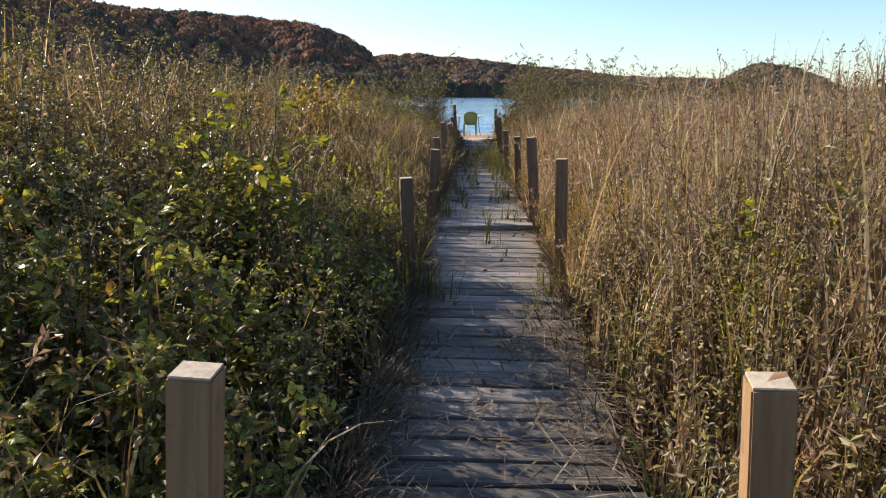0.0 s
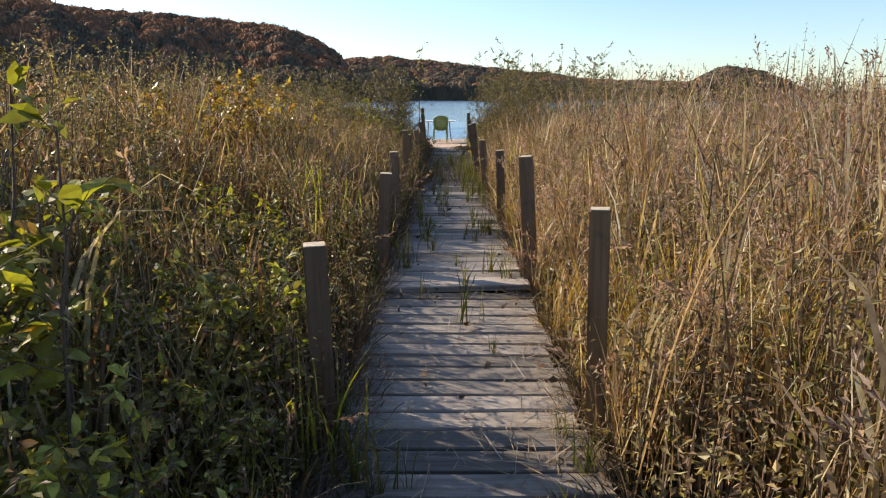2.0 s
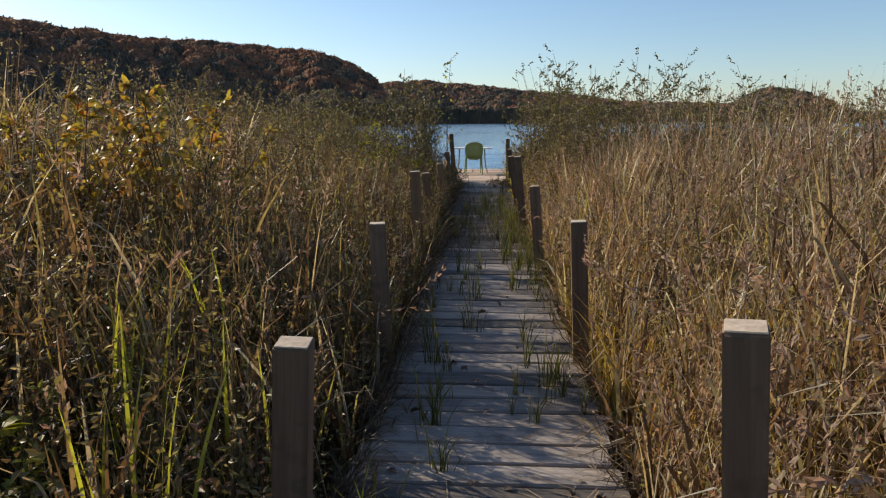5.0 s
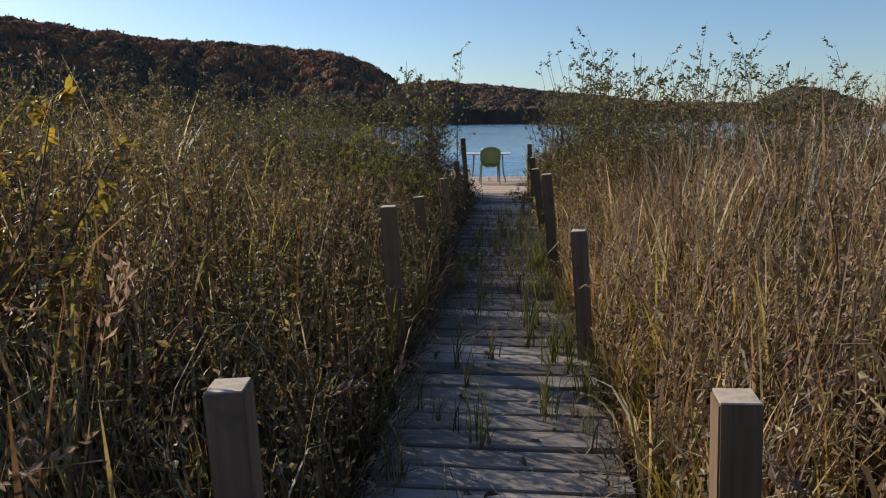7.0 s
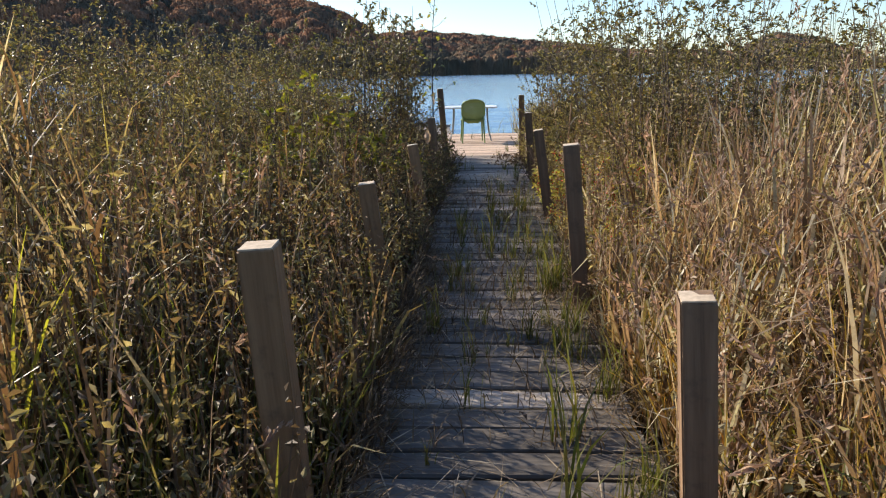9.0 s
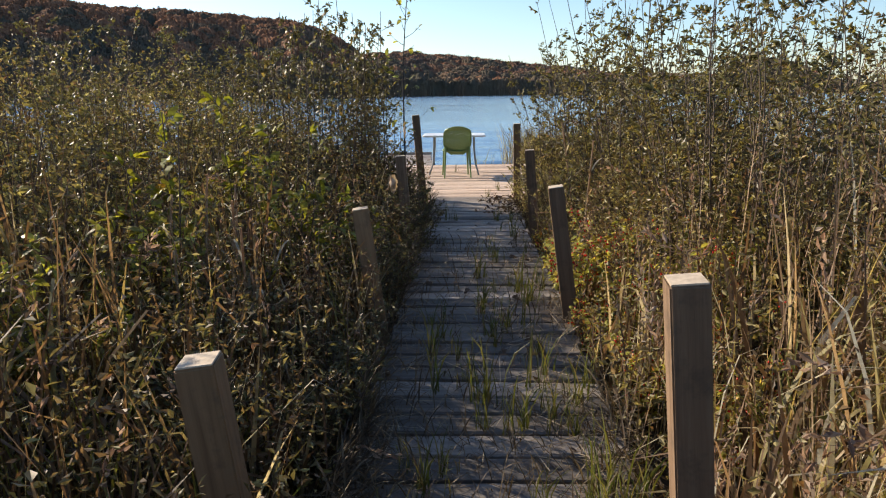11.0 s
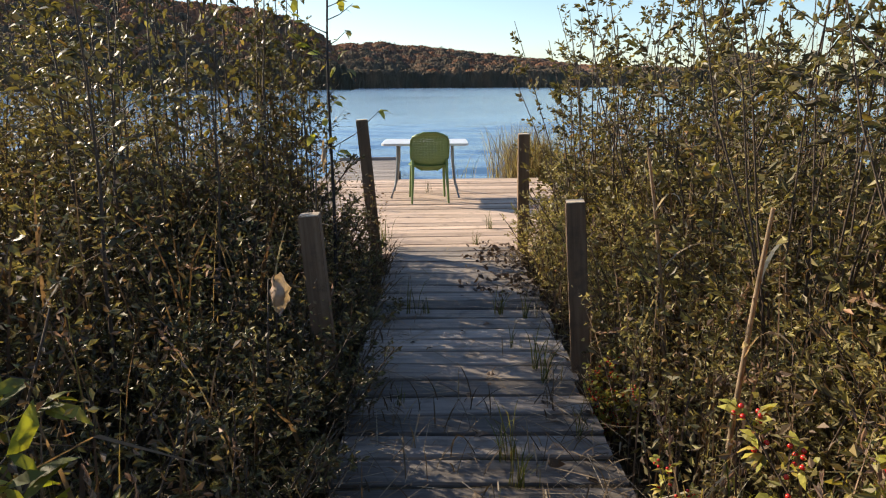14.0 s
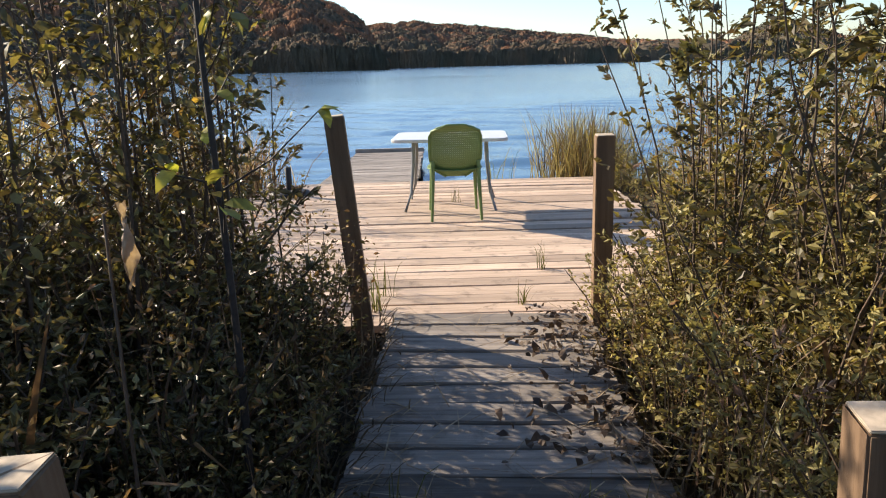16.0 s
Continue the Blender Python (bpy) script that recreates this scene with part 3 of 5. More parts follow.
def build_deck():
    rng = np.random.default_rng(12)
    root = tagged(new("deck"), "sunlit wooden lakeside deck of worn tan planks", "deck", kind="structure")
    width, mid = DECK_X1 - DECK_X0, (DECK_X0 + DECK_X1) / 2
    kinds = [plank_mesh(40 + k, width, 0.144, 0.038, WOOD_DECK) for k in range(7)]
    y, i = WALK_Y1 + 0.075, 0
    while y < DECK_Y1:
        child("plank", kinds[i % 7], root, Matrix.LocRotScale((mid + rng.normal(0, 0.012), y + rng.normal(0, 0.0015), DECK_Z + rng.normal(0, 0.0022)), Euler((radians(rng.normal(0, 0.5)), radians(rng.normal(0, 0.06)), radians(rng.normal(0, 0.06)))), (1, 1, 1)))
        y += 0.152 if rng.random() < 0.8 else 0.157
        i += 1
    for x in (DECK_X0 + 0.15, 0.4, 1.5, DECK_X1 - 0.15):
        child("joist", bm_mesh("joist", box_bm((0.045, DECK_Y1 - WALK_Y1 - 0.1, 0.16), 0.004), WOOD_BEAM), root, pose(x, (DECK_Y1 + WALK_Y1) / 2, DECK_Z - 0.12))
    dock = tagged(new("dock"), "grey plank dock running out over the water", "dock", kind="structure")
    kinds = [plank_mesh(60 + k, 1.16, 0.139, 0.036, WOOD_WALK) for k in range(4)]
    y, i = DECK_Y1 + 0.12, 0
    while y < 29.75:
        z = -0.09 - 0.16 * (y - DECK_Y1) / 5.2
        child("plank", kinds[i % 4], dock, pose(0.27 + rng.normal(0, 0.008), y, z + rng.normal(0, 0.0015), rng.normal(0, 0.4) - 1.7, rng.normal(0, 0.2), rng.normal(0, 0.2)))
        y += 0.1455
        i += 1
    for x in (-0.28, 0.82):
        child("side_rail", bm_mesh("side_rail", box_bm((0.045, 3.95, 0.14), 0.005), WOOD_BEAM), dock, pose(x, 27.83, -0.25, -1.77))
    child("end_rail", bm_mesh("end_rail", box_bm((1.2, 0.05, 0.09), 0.006), WOOD_WALK), dock, pose(0.27, 29.80, -0.197))
    for x in (-0.24, 0.78):
        for yy in (27.2, 29.4):
            child("pile", bm_mesh("pile", box_bm((0.09, 0.09, 1.3), 0.006), WOOD_BEAM), dock, pose(x, yy, -0.98))


# posts: side, centre of the top in x and y, height of the top, turn in degrees; feet stand against the boardwalk's edges
POSTS = [
    ("R", 0.745, 2.22, 0.768, -14), ("R", 0.968, 5.665, 0.878, -17), ("R", 1.04, 7.72, 0.901, -23), ("R", 1.170, 9.97, 0.771, -9), ("R", 1.252, 12.30, 0.734, -13),
    ("R", 1.316, 14.26, 0.888, -8), ("R", 1.470, 16.54, 0.774, -8), ("R", 1.672, 18.84, 0.784, -10), ("R", 1.855, 21.115, 0.912, -4),
    ("L", -0.380, 2.25, 0.78, 2), ("L", -0.118, 5.72, 0.74, 9), ("L", 0.085, 8.075, 0.753, 0), ("L", 0.100, 10.065, 0.751, 3), ("L", 0.209, 12.365, 0.862, 0),
    ("L", 0.249, 14.325, 0.698, 2), ("L", 0.401, 16.49, 0.674, 4), ("L", 0.53, 18.83, 0.744, 0), ("L", 0.630, 21.167, 1.023, 3),
]


def build_posts():
    for k, (side, x, y, top, twist) in enumerate(POSTS):
        foot = edge_right(y) + 0.05 if side == "R" else edge_left(y) - 0.05
        foot = x + (foot - x) * (0.85 if y < 8.5 else 0.38 if side == "L" and 18 < y < 20 else 0.72 if 16 < y < 20 else 0.5)
        if y < 3:
            foot = 0.80 if side == "R" else -0.44
        lean = math.atan2(foot - x, top)
        length = top / math.cos(lean) + 0.5
        wide = 0.078 if k == 1 else 0.084 if side == "R" else 0.089
        bm = box_bm((wide, wide, length), 0.004, (0, 0, -length / 2))
        rng = np.random.default_rng(80 + k)
        for v in bm.verts:
            if v.co.z > -0.01:
                v.co.z += 0.006 * (v.co.x * rng.normal(0, 20) + v.co.y * rng.normal(0, 20)) * 0.3
        fresh = y < 3 or y > 13.5 and y < 17 and side == "L"
        ob = new("boardwalk_post", bm_mesh("boardwalk_post", bm, WOOD_NEW if fresh or k in (1, 13) else WOOD_POST))
        ob.matrix_world = pose(x, y, top, 0, -math.degrees(lean), 0) @ pose(0, 0, 0, rng.normal(0, 0.8), 0, twist + rng.normal(0, 1.0))
        cap = box_bm((wide - 0.006, wide - 0.006, 0.005), 0.0015)
        child("sawn_top", bm_mesh("sawn_top", cap, SAWN), ob, pose(0, 0, 0.001), "pale sawn end grain")
        word = "leaning square timber post" if abs(lean) > 0.1 else "square timber post"
        tagged(ob, word + " with a pale sawn top beside the boardwalk", "post", "posts along the boardwalk")


build_boardwalk()
build_deck()
build_posts()


# ---- chair and table on the deck ----
def build_chair():
    root = tagged(new("garden_chair"), "green perforated plastic chair facing the lake on the deck", "chair")
    root.matrix_world = pose(1.24, 23.86, DECK_Z + 0.002, 0, 0, 2)

    def shell(nu, nv, fn, hole):
        """A sheet of small cells, each with a square hole."""
        vs, fs = [], []
        for i in range(nu):
            for j in range(nv):
                b = len(vs)
                u0, u1, v0, v1 = i / nu, (i + 1) / nu, j / nv, (j + 1) / nv
                vs += [fn(u0, v0), fn(u1, v0), fn(u1, v1), fn(u0, v1)]
                if hole(i, j):
                    du, dv = (u1 - u0) * 0.37, (v1 - v0) * 0.37
                    vs += [fn(u0 + du, v0 + dv), fn(u1 - du, v0 + dv), fn(u1 - du, v1 - dv), fn(u0 + du, v1 - dv)]
                    fs += [(b + q, b + (q + 1) % 4, b + 4 + (q + 1) % 4, b + 4 + q) for q in range(4)]
                else:
                    fs.append((b, b + 1, b + 2, b + 3))
        return vs, fs

    def back(u, v):
        # v: 0 at the bottom, 1 at the top; a tub-shaped shell, round below, wrapped round the sitter
        z = 0.365 + 0.445 * v
        low = max(0.0, (0.5 - v) / 0.5)
        high = max(0.0, (v - 0.55) / 0.45)
        w = 0.218 * (1 - 0.80 * low ** 3.0) ** 0.62 * (1 - 0.93 * high ** 5.0) ** 0.42
        x = (u * 2 - 1) * w
        y = -0.185 - 0.085 * v - 0.035 * max(0.0, v - 0.86) / 0.14 + 1.1 * x * x + 0.06 * low ** 2
        return (x, y, z - 0.10 * x * x * high)

    def seat(u, v):
        x = (u * 2 - 1) * (0.19 + 0.045 * math.sin(math.pi * min(1, v + 0.1)))
        y = -0.19 + 0.44 * v
        z = 0.425 + 0.5 * x * x - 0.025 * math.sin(math.pi * v) + 0.01 * v
        return (x, y, z)

    for name, fn, nu, nv in (("backrest", back, 26, 24), ("seat", seat, 20, 18)):
        vs, fs = shell(nu, nv, fn, lambda i, j: 0 < i < nu - 1 and 0 < j < nv - 1)
        me = mesh_of(name, vs, fs, GREEN_PLASTIC, True)
        bm = bmesh.new()
        bm.from_mesh(me)
        bmesh.ops.remove_doubles(bm, verts=bm.verts, dist=0.0005)
        bm.to_mesh(me)
        bm.free()
        ob = child(name, me, root)
        sol = ob.modifiers.new("thick", "SOLIDIFY")
        sol.thickness = 0.009
    rim = [back(0.0, v) for v in np.linspace(0, 1, 10)] + [back(u, 1.0) for u in np.linspace(0.08, 0.92, 9)] + [back(1.0, v) for v in np.linspace(1, 0, 10)]
    v, f = tube(rim, [0.011] * len(rim), 6)
    child("rim", mesh_of("rim", v, f, GREEN_PLASTIC, True), root)
    for sx, sy in ((-1, -1), (1, -1), (-1, 1), (1, 1)):
        pts = [(sx * 0.192, sy * 0.155, 0.50 if sy < 0 else 0.43), (sx * 0.197, sy * 0.195, 0.30), (sx * 0.212, sy * 0.245, 0.0)]
        v, f = tube(pts, [0.020, 0.017, 0.012], 8)
        child("leg", mesh_of("leg", v, f, GREEN_PLASTIC, True), root)


def build_table():
    root = tagged(new("garden_table"), "small white-topped table with grey metal legs on the deck", "table")
    root.matrix_world = pose(1.22, 24.32, DECK_Z + 0.002, 0, 0, -3)
    top = 0.655
    bm = bmesh.new()
    pts = []
    for cx, cy, a0 in ((0.43, 0.27, 0), (-0.43, 0.27, 90), (-0.43, -0.27, 180), (0.43, -0.27, 270)):
        for q in range(6):
            a = radians(a0 + q * 18)
            pts.append((cx + 0.09 * math.cos(a), cy + 0.09 * math.sin(a), top - 0.028))
    face = bm.faces.new([bm.verts.new(p) for p in pts])
    ext = bmesh.ops.extrude_face_region(bm, geom=[face])
    bmesh.ops.translate(bm, vec=(0, 0, 0.028), verts=[g for g in ext["geom"] if isinstance(g, bmesh.types.BMVert)])
    bmesh.ops.bevel(bm, geom=[e for e in bm.edges if abs(e.verts[0].co.z - e.verts[1].co.z) < 1e-6], offset=0.005, segments=2, affect="EDGES")
    child("tabletop", bm_mesh("tabletop", bm, WHITE_TOP), root)
    for sx in (-1, 1):
        for sy in (-1, 1):
            pts = [(sx * 0.33, sy * 0.18, top - 0.03), (sx * 0.335, sy * 0.20, 0.42), (sx * 0.36, sy * 0.25, 0.16), (sx * 0.41, sy * 0.31, 0.0)]
            v, f = tube(pts, [0.016, 0.016, 0.014, 0.013], 8)
            child("leg", mesh_of("leg", v, f, GREY_METAL, True), root)
        child("crossbar", bm_mesh("crossbar", box_bm((0.03, 0.40, 0.03), 0.004, (sx * 0.33, 0, top - 0.045)), GREY_METAL), root)


def build_deck_clutter():
    base = tagged(new("umbrella_base"), "black round umbrella base with a short upright tube on the deck", "umbrella base")
    base.matrix_world = pose(-0.47, 25.05, DECK_Z + 0.001)
    v, f = tube([(0, 0, 0), (0, 0, 0.03), (0, 0, 0.045), (0, 0, 0.055), (0, 0, 0.056)], [0.21, 0.21, 0.17, 0.05, 0.001], 24)
    child("disc", mesh_of("disc", v, f, BLACK_RUBBER, True), base)
    v, f = tube([(0, 0, 0.05), (0, 0, 0.29), (0, 0, 0.295), (0, 0, 0.295)], [0.032, 0.032, 0.026, 0.001], 14)
    child("stem", mesh_of("stem", v, f, BLACK_RUBBER, True), base)
    bump = tagged(new("dock_bumper", bm_mesh("dock_bumper", box_bm((0.05, 0.11, 0.24), 0.02), BLACK_RUBBER, True)), "black rubber bumper fixed to the side of the dock", "bumper")
    bump.matrix_world = pose(0.885, 26.25, -0.10)


build_chair()
build_table()
build_deck_clutter()


# ---- marsh plants ----
def allowed(x, y):
    """Where plants may root: off the boardwalk, the deck and the dock."""
    on_walk = (x > edge_left(y) - 0.03) & (x < edge_right(y) + 0.03) & (y < WALK_Y1 + 0.1)
    on_deck = (x > DECK_X0 - 0.05) & (x < DECK_X1 + 0.05) & (y > WALK_Y1 - 0.05) & (y < DECK_Y1 + 0.1)
    on_dock = (x > -0.45) & (x < 1.0) & (y > DECK_Y1 - 0.2)
    leafy_patch = (np.hypot(x + 0.95, y - 7.75) < 0.5) | (np.hypot(x + 1.5, y - 8.1) < 0.55)
    return ~(on_walk | on_deck | on_dock | leafy_patch) & (y < shore(x) + 0.25)


def rise(d):
    """Height of the growth by distance from the boardwalk."""
    return np.interp(d, [0.0, 0.25, 0.9, 2.2, 6.0, 30.0], [0.42, 0.66, 1.10, 1.46, 1.68, 1.85])


def patchy(x, y, k):
    return 0.5 + 0.25 * np.sin(x * 1.9 * k + 1.1 * np.sin(y * 1.3 * k)) + 0.25 * np.sin(y * 2.3 * k + 1.7 * np.sin(x * 0.9 * k + k))


def scatter(rng, side, bands):
    """Roots on one side: bands of (from, to, y from, y to, count)."""
    xs, ys, ds = [], [], []
    for d0, d1, y0, y1, n in bands:
        d, y = rng.uniform(d0, d1, n), rng.uniform(y0, y1, n)
        x = edge_right(y) + d if side == "R" else edge_left(y) - d
        ok = allowed(x, y)
        xs.append(x[ok]), ys.append(y[ok]), ds.append(d[ok])
    return np.concatenate(xs), np.concatenate(ys), np.concatenate(ds)


def thicket(side, y):
    """How far shrubs take over from reeds, 0 to 1."""
    if side == "L":
        return np.interp(y, [0, 4.6, 6.6, 13.8, 15.0, 16.4, 17.5], [0.85, 0.85, 0.05, 0.05, 0.2, 0.55, 0.97])
    return np.interp(y, [0, 4.4, 5.6, 13.5, 16.5, 18.5], [0.6, 0.6, 0.0, 0.0, 0.75, 0.97])


def build_reeds(side, mat, seed):
    rng = np.random.default_rng(seed)
    bands = [(0.0, 0.5, -1.0, 21.2, 1150), (0.5, 1.6, -1.0, 24.0, 2300), (1.6, 4.0, 0.5, 26.0, 2600), (4.0, 10.0, 3.0, 27.0, 1700), (10.0, 34.0, 8.0, 27.5, 950)]
    cx, cy, cd = scatter(rng, side, bands)
    share = 0.58 if side == "L" else np.where((cy < 5.4) & (cd < 1.2), 0.3, 0.85)
    keep = (rng.random(len(cx)) > thicket(side, cy) * 0.97) & (rng.random(len(cx)) < share * (0.45 + 0.8 * patchy(cx, cy, 1.0)))
    cx, cy, cd = cx[keep], cy[keep], cd[keep]
    per = 10
    k = len(cx)
    tall = np.repeat(rng.uniform(0.62, 1.1, k) * (0.84 + 0.3 * patchy(cx, cy, 0.6)), per)
    kind = np.repeat(rng.random(k), per)          # broad cattail leaves or fine grass
    tilt, way = np.repeat(np.abs(rng.normal(0, 0.06, k)), per), np.repeat(rng.uniform(0, 2 * np.pi, k), per)
    x = np.repeat(cx, per) + rng.normal(0, 0.045, k * per)
    y = np.repeat(cy, per) + rng.normal(0, 0.045, k * per)
    d = np.repeat(cd, per)
    ok = allowed(x, y)
    x, y, d, tall, kind, tilt, way = (q[ok] for q in (x, y, d, tall, kind, tilt, way))
    n = len(x)
    broad = kind < np.where(y < 9.5, 0.42, 0.55)
    h = (rise(d) - GROUND_Z) * tall * rng.uniform(0.62, 1.03, n) * np.interp(d, [1.0, 4.0], [1.0, 1.16])
    far = np.clip(d / 10, 0, 1)
    width = np.where(broad, rng.uniform(0.011, 0.025, n), rng.uniform(0.004, 0.009, n)) * (1 + 1.2 * far)
    lean = np.abs(rng.normal(0.03, 0.07, n)) + tilt
    bent = rng.random(n)
    droop = np.where(bent < 0.4, rng.uniform(0.05, 0.5, n), np.where(bent < 0.75, rng.uniform(0.9, 2.3, n), rng.uniform(2.2, 3.2, n)))
    power = np.where(bent < 0.4, rng.uniform(1.2, 2.5, n), rng.uniform(2.5, 7.0, n))
    head = way + rng.normal(0, 1.3, n)
    near = d < 0.45
    away = 0.0 if side == "R" else np.pi
    head = np.where(near & (rng.random(n) < 0.55), away + rng.normal(0, 1.0, n), head)
    v, f = ribbons(rng, np.column_stack([x, y, np.full(n, GROUND_Z - 0.03)]), h, width, lean, droop, power, 6, head)
    words = "dense stand of dry tan and rust reeds beside the boardwalk" if side == "R" else "dense brown dying reeds and grasses beside the boardwalk"
    tagged(new("reeds", mesh_of("reeds", v, f, mat)), words, "reeds", kind="stuff")
    # feathery plumes that nod on some of the upright grasses
    ends = v.reshape(n, 14, 3)
    tips, below = ends[:, 12:].mean(1), ends[:, 10:12].mean(1)
    pick = np.where((~broad) & (bent < 0.75) & (d < 12) & (rng.random(n) < (0.4 if side == "R" else 0.16)))[0]
    m = 14
    w = np.tile(np.linspace(0, 1, m), len(pick))
    axis = tips[pick] - below[pick]
    axis /= np.linalg.norm(axis, axis=1)[:, None] + 1e-9
    long = rng.uniform(0.11, 0.24, len(pick))
    t = np.repeat(tips[pick], m, 0) - np.repeat(axis * long[:, None], m, 0) * (w - 0.35)[:, None] + rng.normal(0, 0.005, (len(w), 3))
    size = rng.uniform(0.022, 0.046, len(w)) * np.interp(w, [0, 0.5, 1], [0.7, 1.1, 0.8]) * np.repeat(1 + np.clip(d[pick] / 8, 0, 0.8), m)
    v, f = scraps(rng, t, rng.normal(0, 0.45, (len(t), 3)) + np.repeat(axis, m, 0), size, size * 0.36)
    tagged(new("seed_heads", mesh_of("seed_heads", v, f, PLUME)), "purple-brown feathery plumes on the dry grasses", "grass", kind="stuff")


def build_weeds(side, seed):
    """Upright withered herbs: a thin stem each, with small leaves all the way up."""
    rng = np.random.default_rng(seed)
    bands = [(0.02, 0.6, -0.5, 21.0, 1500), (0.6, 1.8, -0.5, 23.0, 3000), (1.8, 5.0, 1.0, 25.0, 3600), (5.0, 14.0, 4.0, 26.0, 2600)]
    x, y, d = scatter(rng, side, bands)
    if side == "L":
        want = np.interp(y, [0, 4.6, 6.4, 14.0, 17.0], [0.12, 0.12, 1.0, 1.0, 0.4])
    else:
        want = np.where(d < 1.5, np.interp(y, [0, 4.8, 6.0, 13.0, 16.0], [1.0, 1.0, 0.28, 0.28, 0.7]), 0.30)
    keep = rng.random(len(x)) < want * (0.4 + 0.9 * patchy(x, y, 0.7))
    x, y, d = x[keep], y[keep], d[keep]
    n = len(x)
    h = (rise(d) - GROUND_Z) * rng.uniform(0.55, 1.08, n) * (0.8 + 0.35 * patchy(x, y, 0.5)) * np.interp(d, [1.2, 4.0], [1.0, 1.24])
    far = 1 + np.clip(d / 7, 0, 1.3)
    way, lean = rng.uniform(0, 2 * np.pi, n), np.abs(rng.normal(0.05, 0.07, n))
    base = np.column_stack([x, y, np.full(n, GROUND_Z - 0.03)])
    v, f = ribbons(rng, base, h, rng.uniform(0.006, 0.010, n) * far, lean, rng.uniform(0.0, 0.35, n), np.full(n, 1.5), 4, way)
    mid = v.reshape(n, 5, 2, 3).mean(2)
    tagged(new("weed_stems", mesh_of("weed_stems", v, f, WEED_STEM)), "thin brown stems of withered marsh weeds", "weeds", kind="stuff")
    m = 20
    u = 1 - rng.random((n, m)) ** 1.25 * 0.8
    q = np.clip((u * 4).astype(int), 0, 3)
    r = np.arange(n)[:, None]
    at = mid[r, q] + (mid[r, q + 1] - mid[r, q]) * (u * 4 - q)[..., None] + rng.normal(0, 0.012, (n, m, 3))
    turn = rng.uniform(0, 2 * np.pi, (n, m))
    dirn = np.stack([np.cos(turn), np.sin(turn), rng.normal(0.25, 0.6, (n, m))], -1)
    size = rng.uniform(0.022, 0.055, (n, m)) * far[:, None] * np.interp(u, [0.2, 0.7, 1.0], [1.15, 1.0, 0.6])
    v, f = scraps(rng, at.reshape(-1, 3), dirn.reshape(-1, 3), size.ravel(), (size * rng.uniform(0.28, 0.5, (n, m))).ravel())
    tagged(new("weed_leaves", mesh_of("weed_leaves", v, f, WEED)), "small withered olive and brown leaves of marsh weeds", "weeds", kind="stuff")


def build_sedge(side, seed):
    rng = np.random.default_rng(seed)
    tx, ty, td = scatter(rng, side, [(0.03, 0.7, 0.0, 21.0, 90), (0.7, 2.5, 1.0, 22.0, 190), (2.5, 6.0, 4.0, 24.0, 110)])
    keep = rng.random(len(tx)) > thicket(side, ty)
    tx, ty, td = tx[keep], ty[keep], td[keep]
    n = 22
    k = len(tx)
    x = (tx[:, None] + rng.normal(0, 0.07, (k, n))).ravel()
    y = (ty[:, None] + rng.normal(0, 0.07, (k, n))).ravel()
    d = np.repeat(td, n)
    ok = allowed(x, y)
    x, y, d = x[ok], y[ok], d[ok]
    m = len(x)
    h = (rise(d) - GROUND_Z) * rng.uniform(0.4, 0.85, m)
    v, f = ribbons(rng, np.column_stack([x, y, np.full(m, GROUND_Z - 0.02)]), h, rng.uniform(0.005, 0.012, m), np.abs(rng.normal(0.08, 0.1, m)), rng.uniform(0.2, 1.6, m), rng.uniform(1.5, 3.5, m), 4)
    tagged(new("sedge", mesh_of("sedge", v, f, SEDGE)), "tufts of green and yellowing sedge among the reeds", "grass", kind="stuff")


def build_golden_sedge():
    """Golden tufts that lean out of the reeds along the sunny edge of the boards."""
    rng = np.random.default_rng(44)
    k, n = 62, 34
    ty = np.concatenate([rng.uniform(5.2, 13.5, k - 14), rng.normal(9.3, 0.5, 14)])
    tx = edge_right(ty) + rng.uniform(0.10, 0.95, k) ** 1.3
    x, y = (tx[:, None] + rng.normal(0, 0.06, (k, n))).ravel(), (ty[:, None] + rng.normal(0, 0.07, (k, n))).ravel()
    ok = allowed(x, y)
    x, y = x[ok], y[ok]
    m = len(x)
    h = (rise(x - edge_right(y)) - GROUND_Z) * rng.uniform(0.4, 0.95, m)
    v, f = ribbons(rng, np.column_stack([x, y, np.full(m, GROUND_Z - 0.02)]), h, rng.uniform(0.005, 0.011, m), np.abs(rng.normal(0.08, 0.12, m)), rng.uniform(0.3, 2.2, m), rng.uniform(1.5, 4.0, m), 5)
    tagged(new("golden_sedge", mesh_of("golden_sedge", v, f, GOLDEN)), "golden yellow sedge tufts along the boardwalk's sunny edge", "grass", kind="stuff")


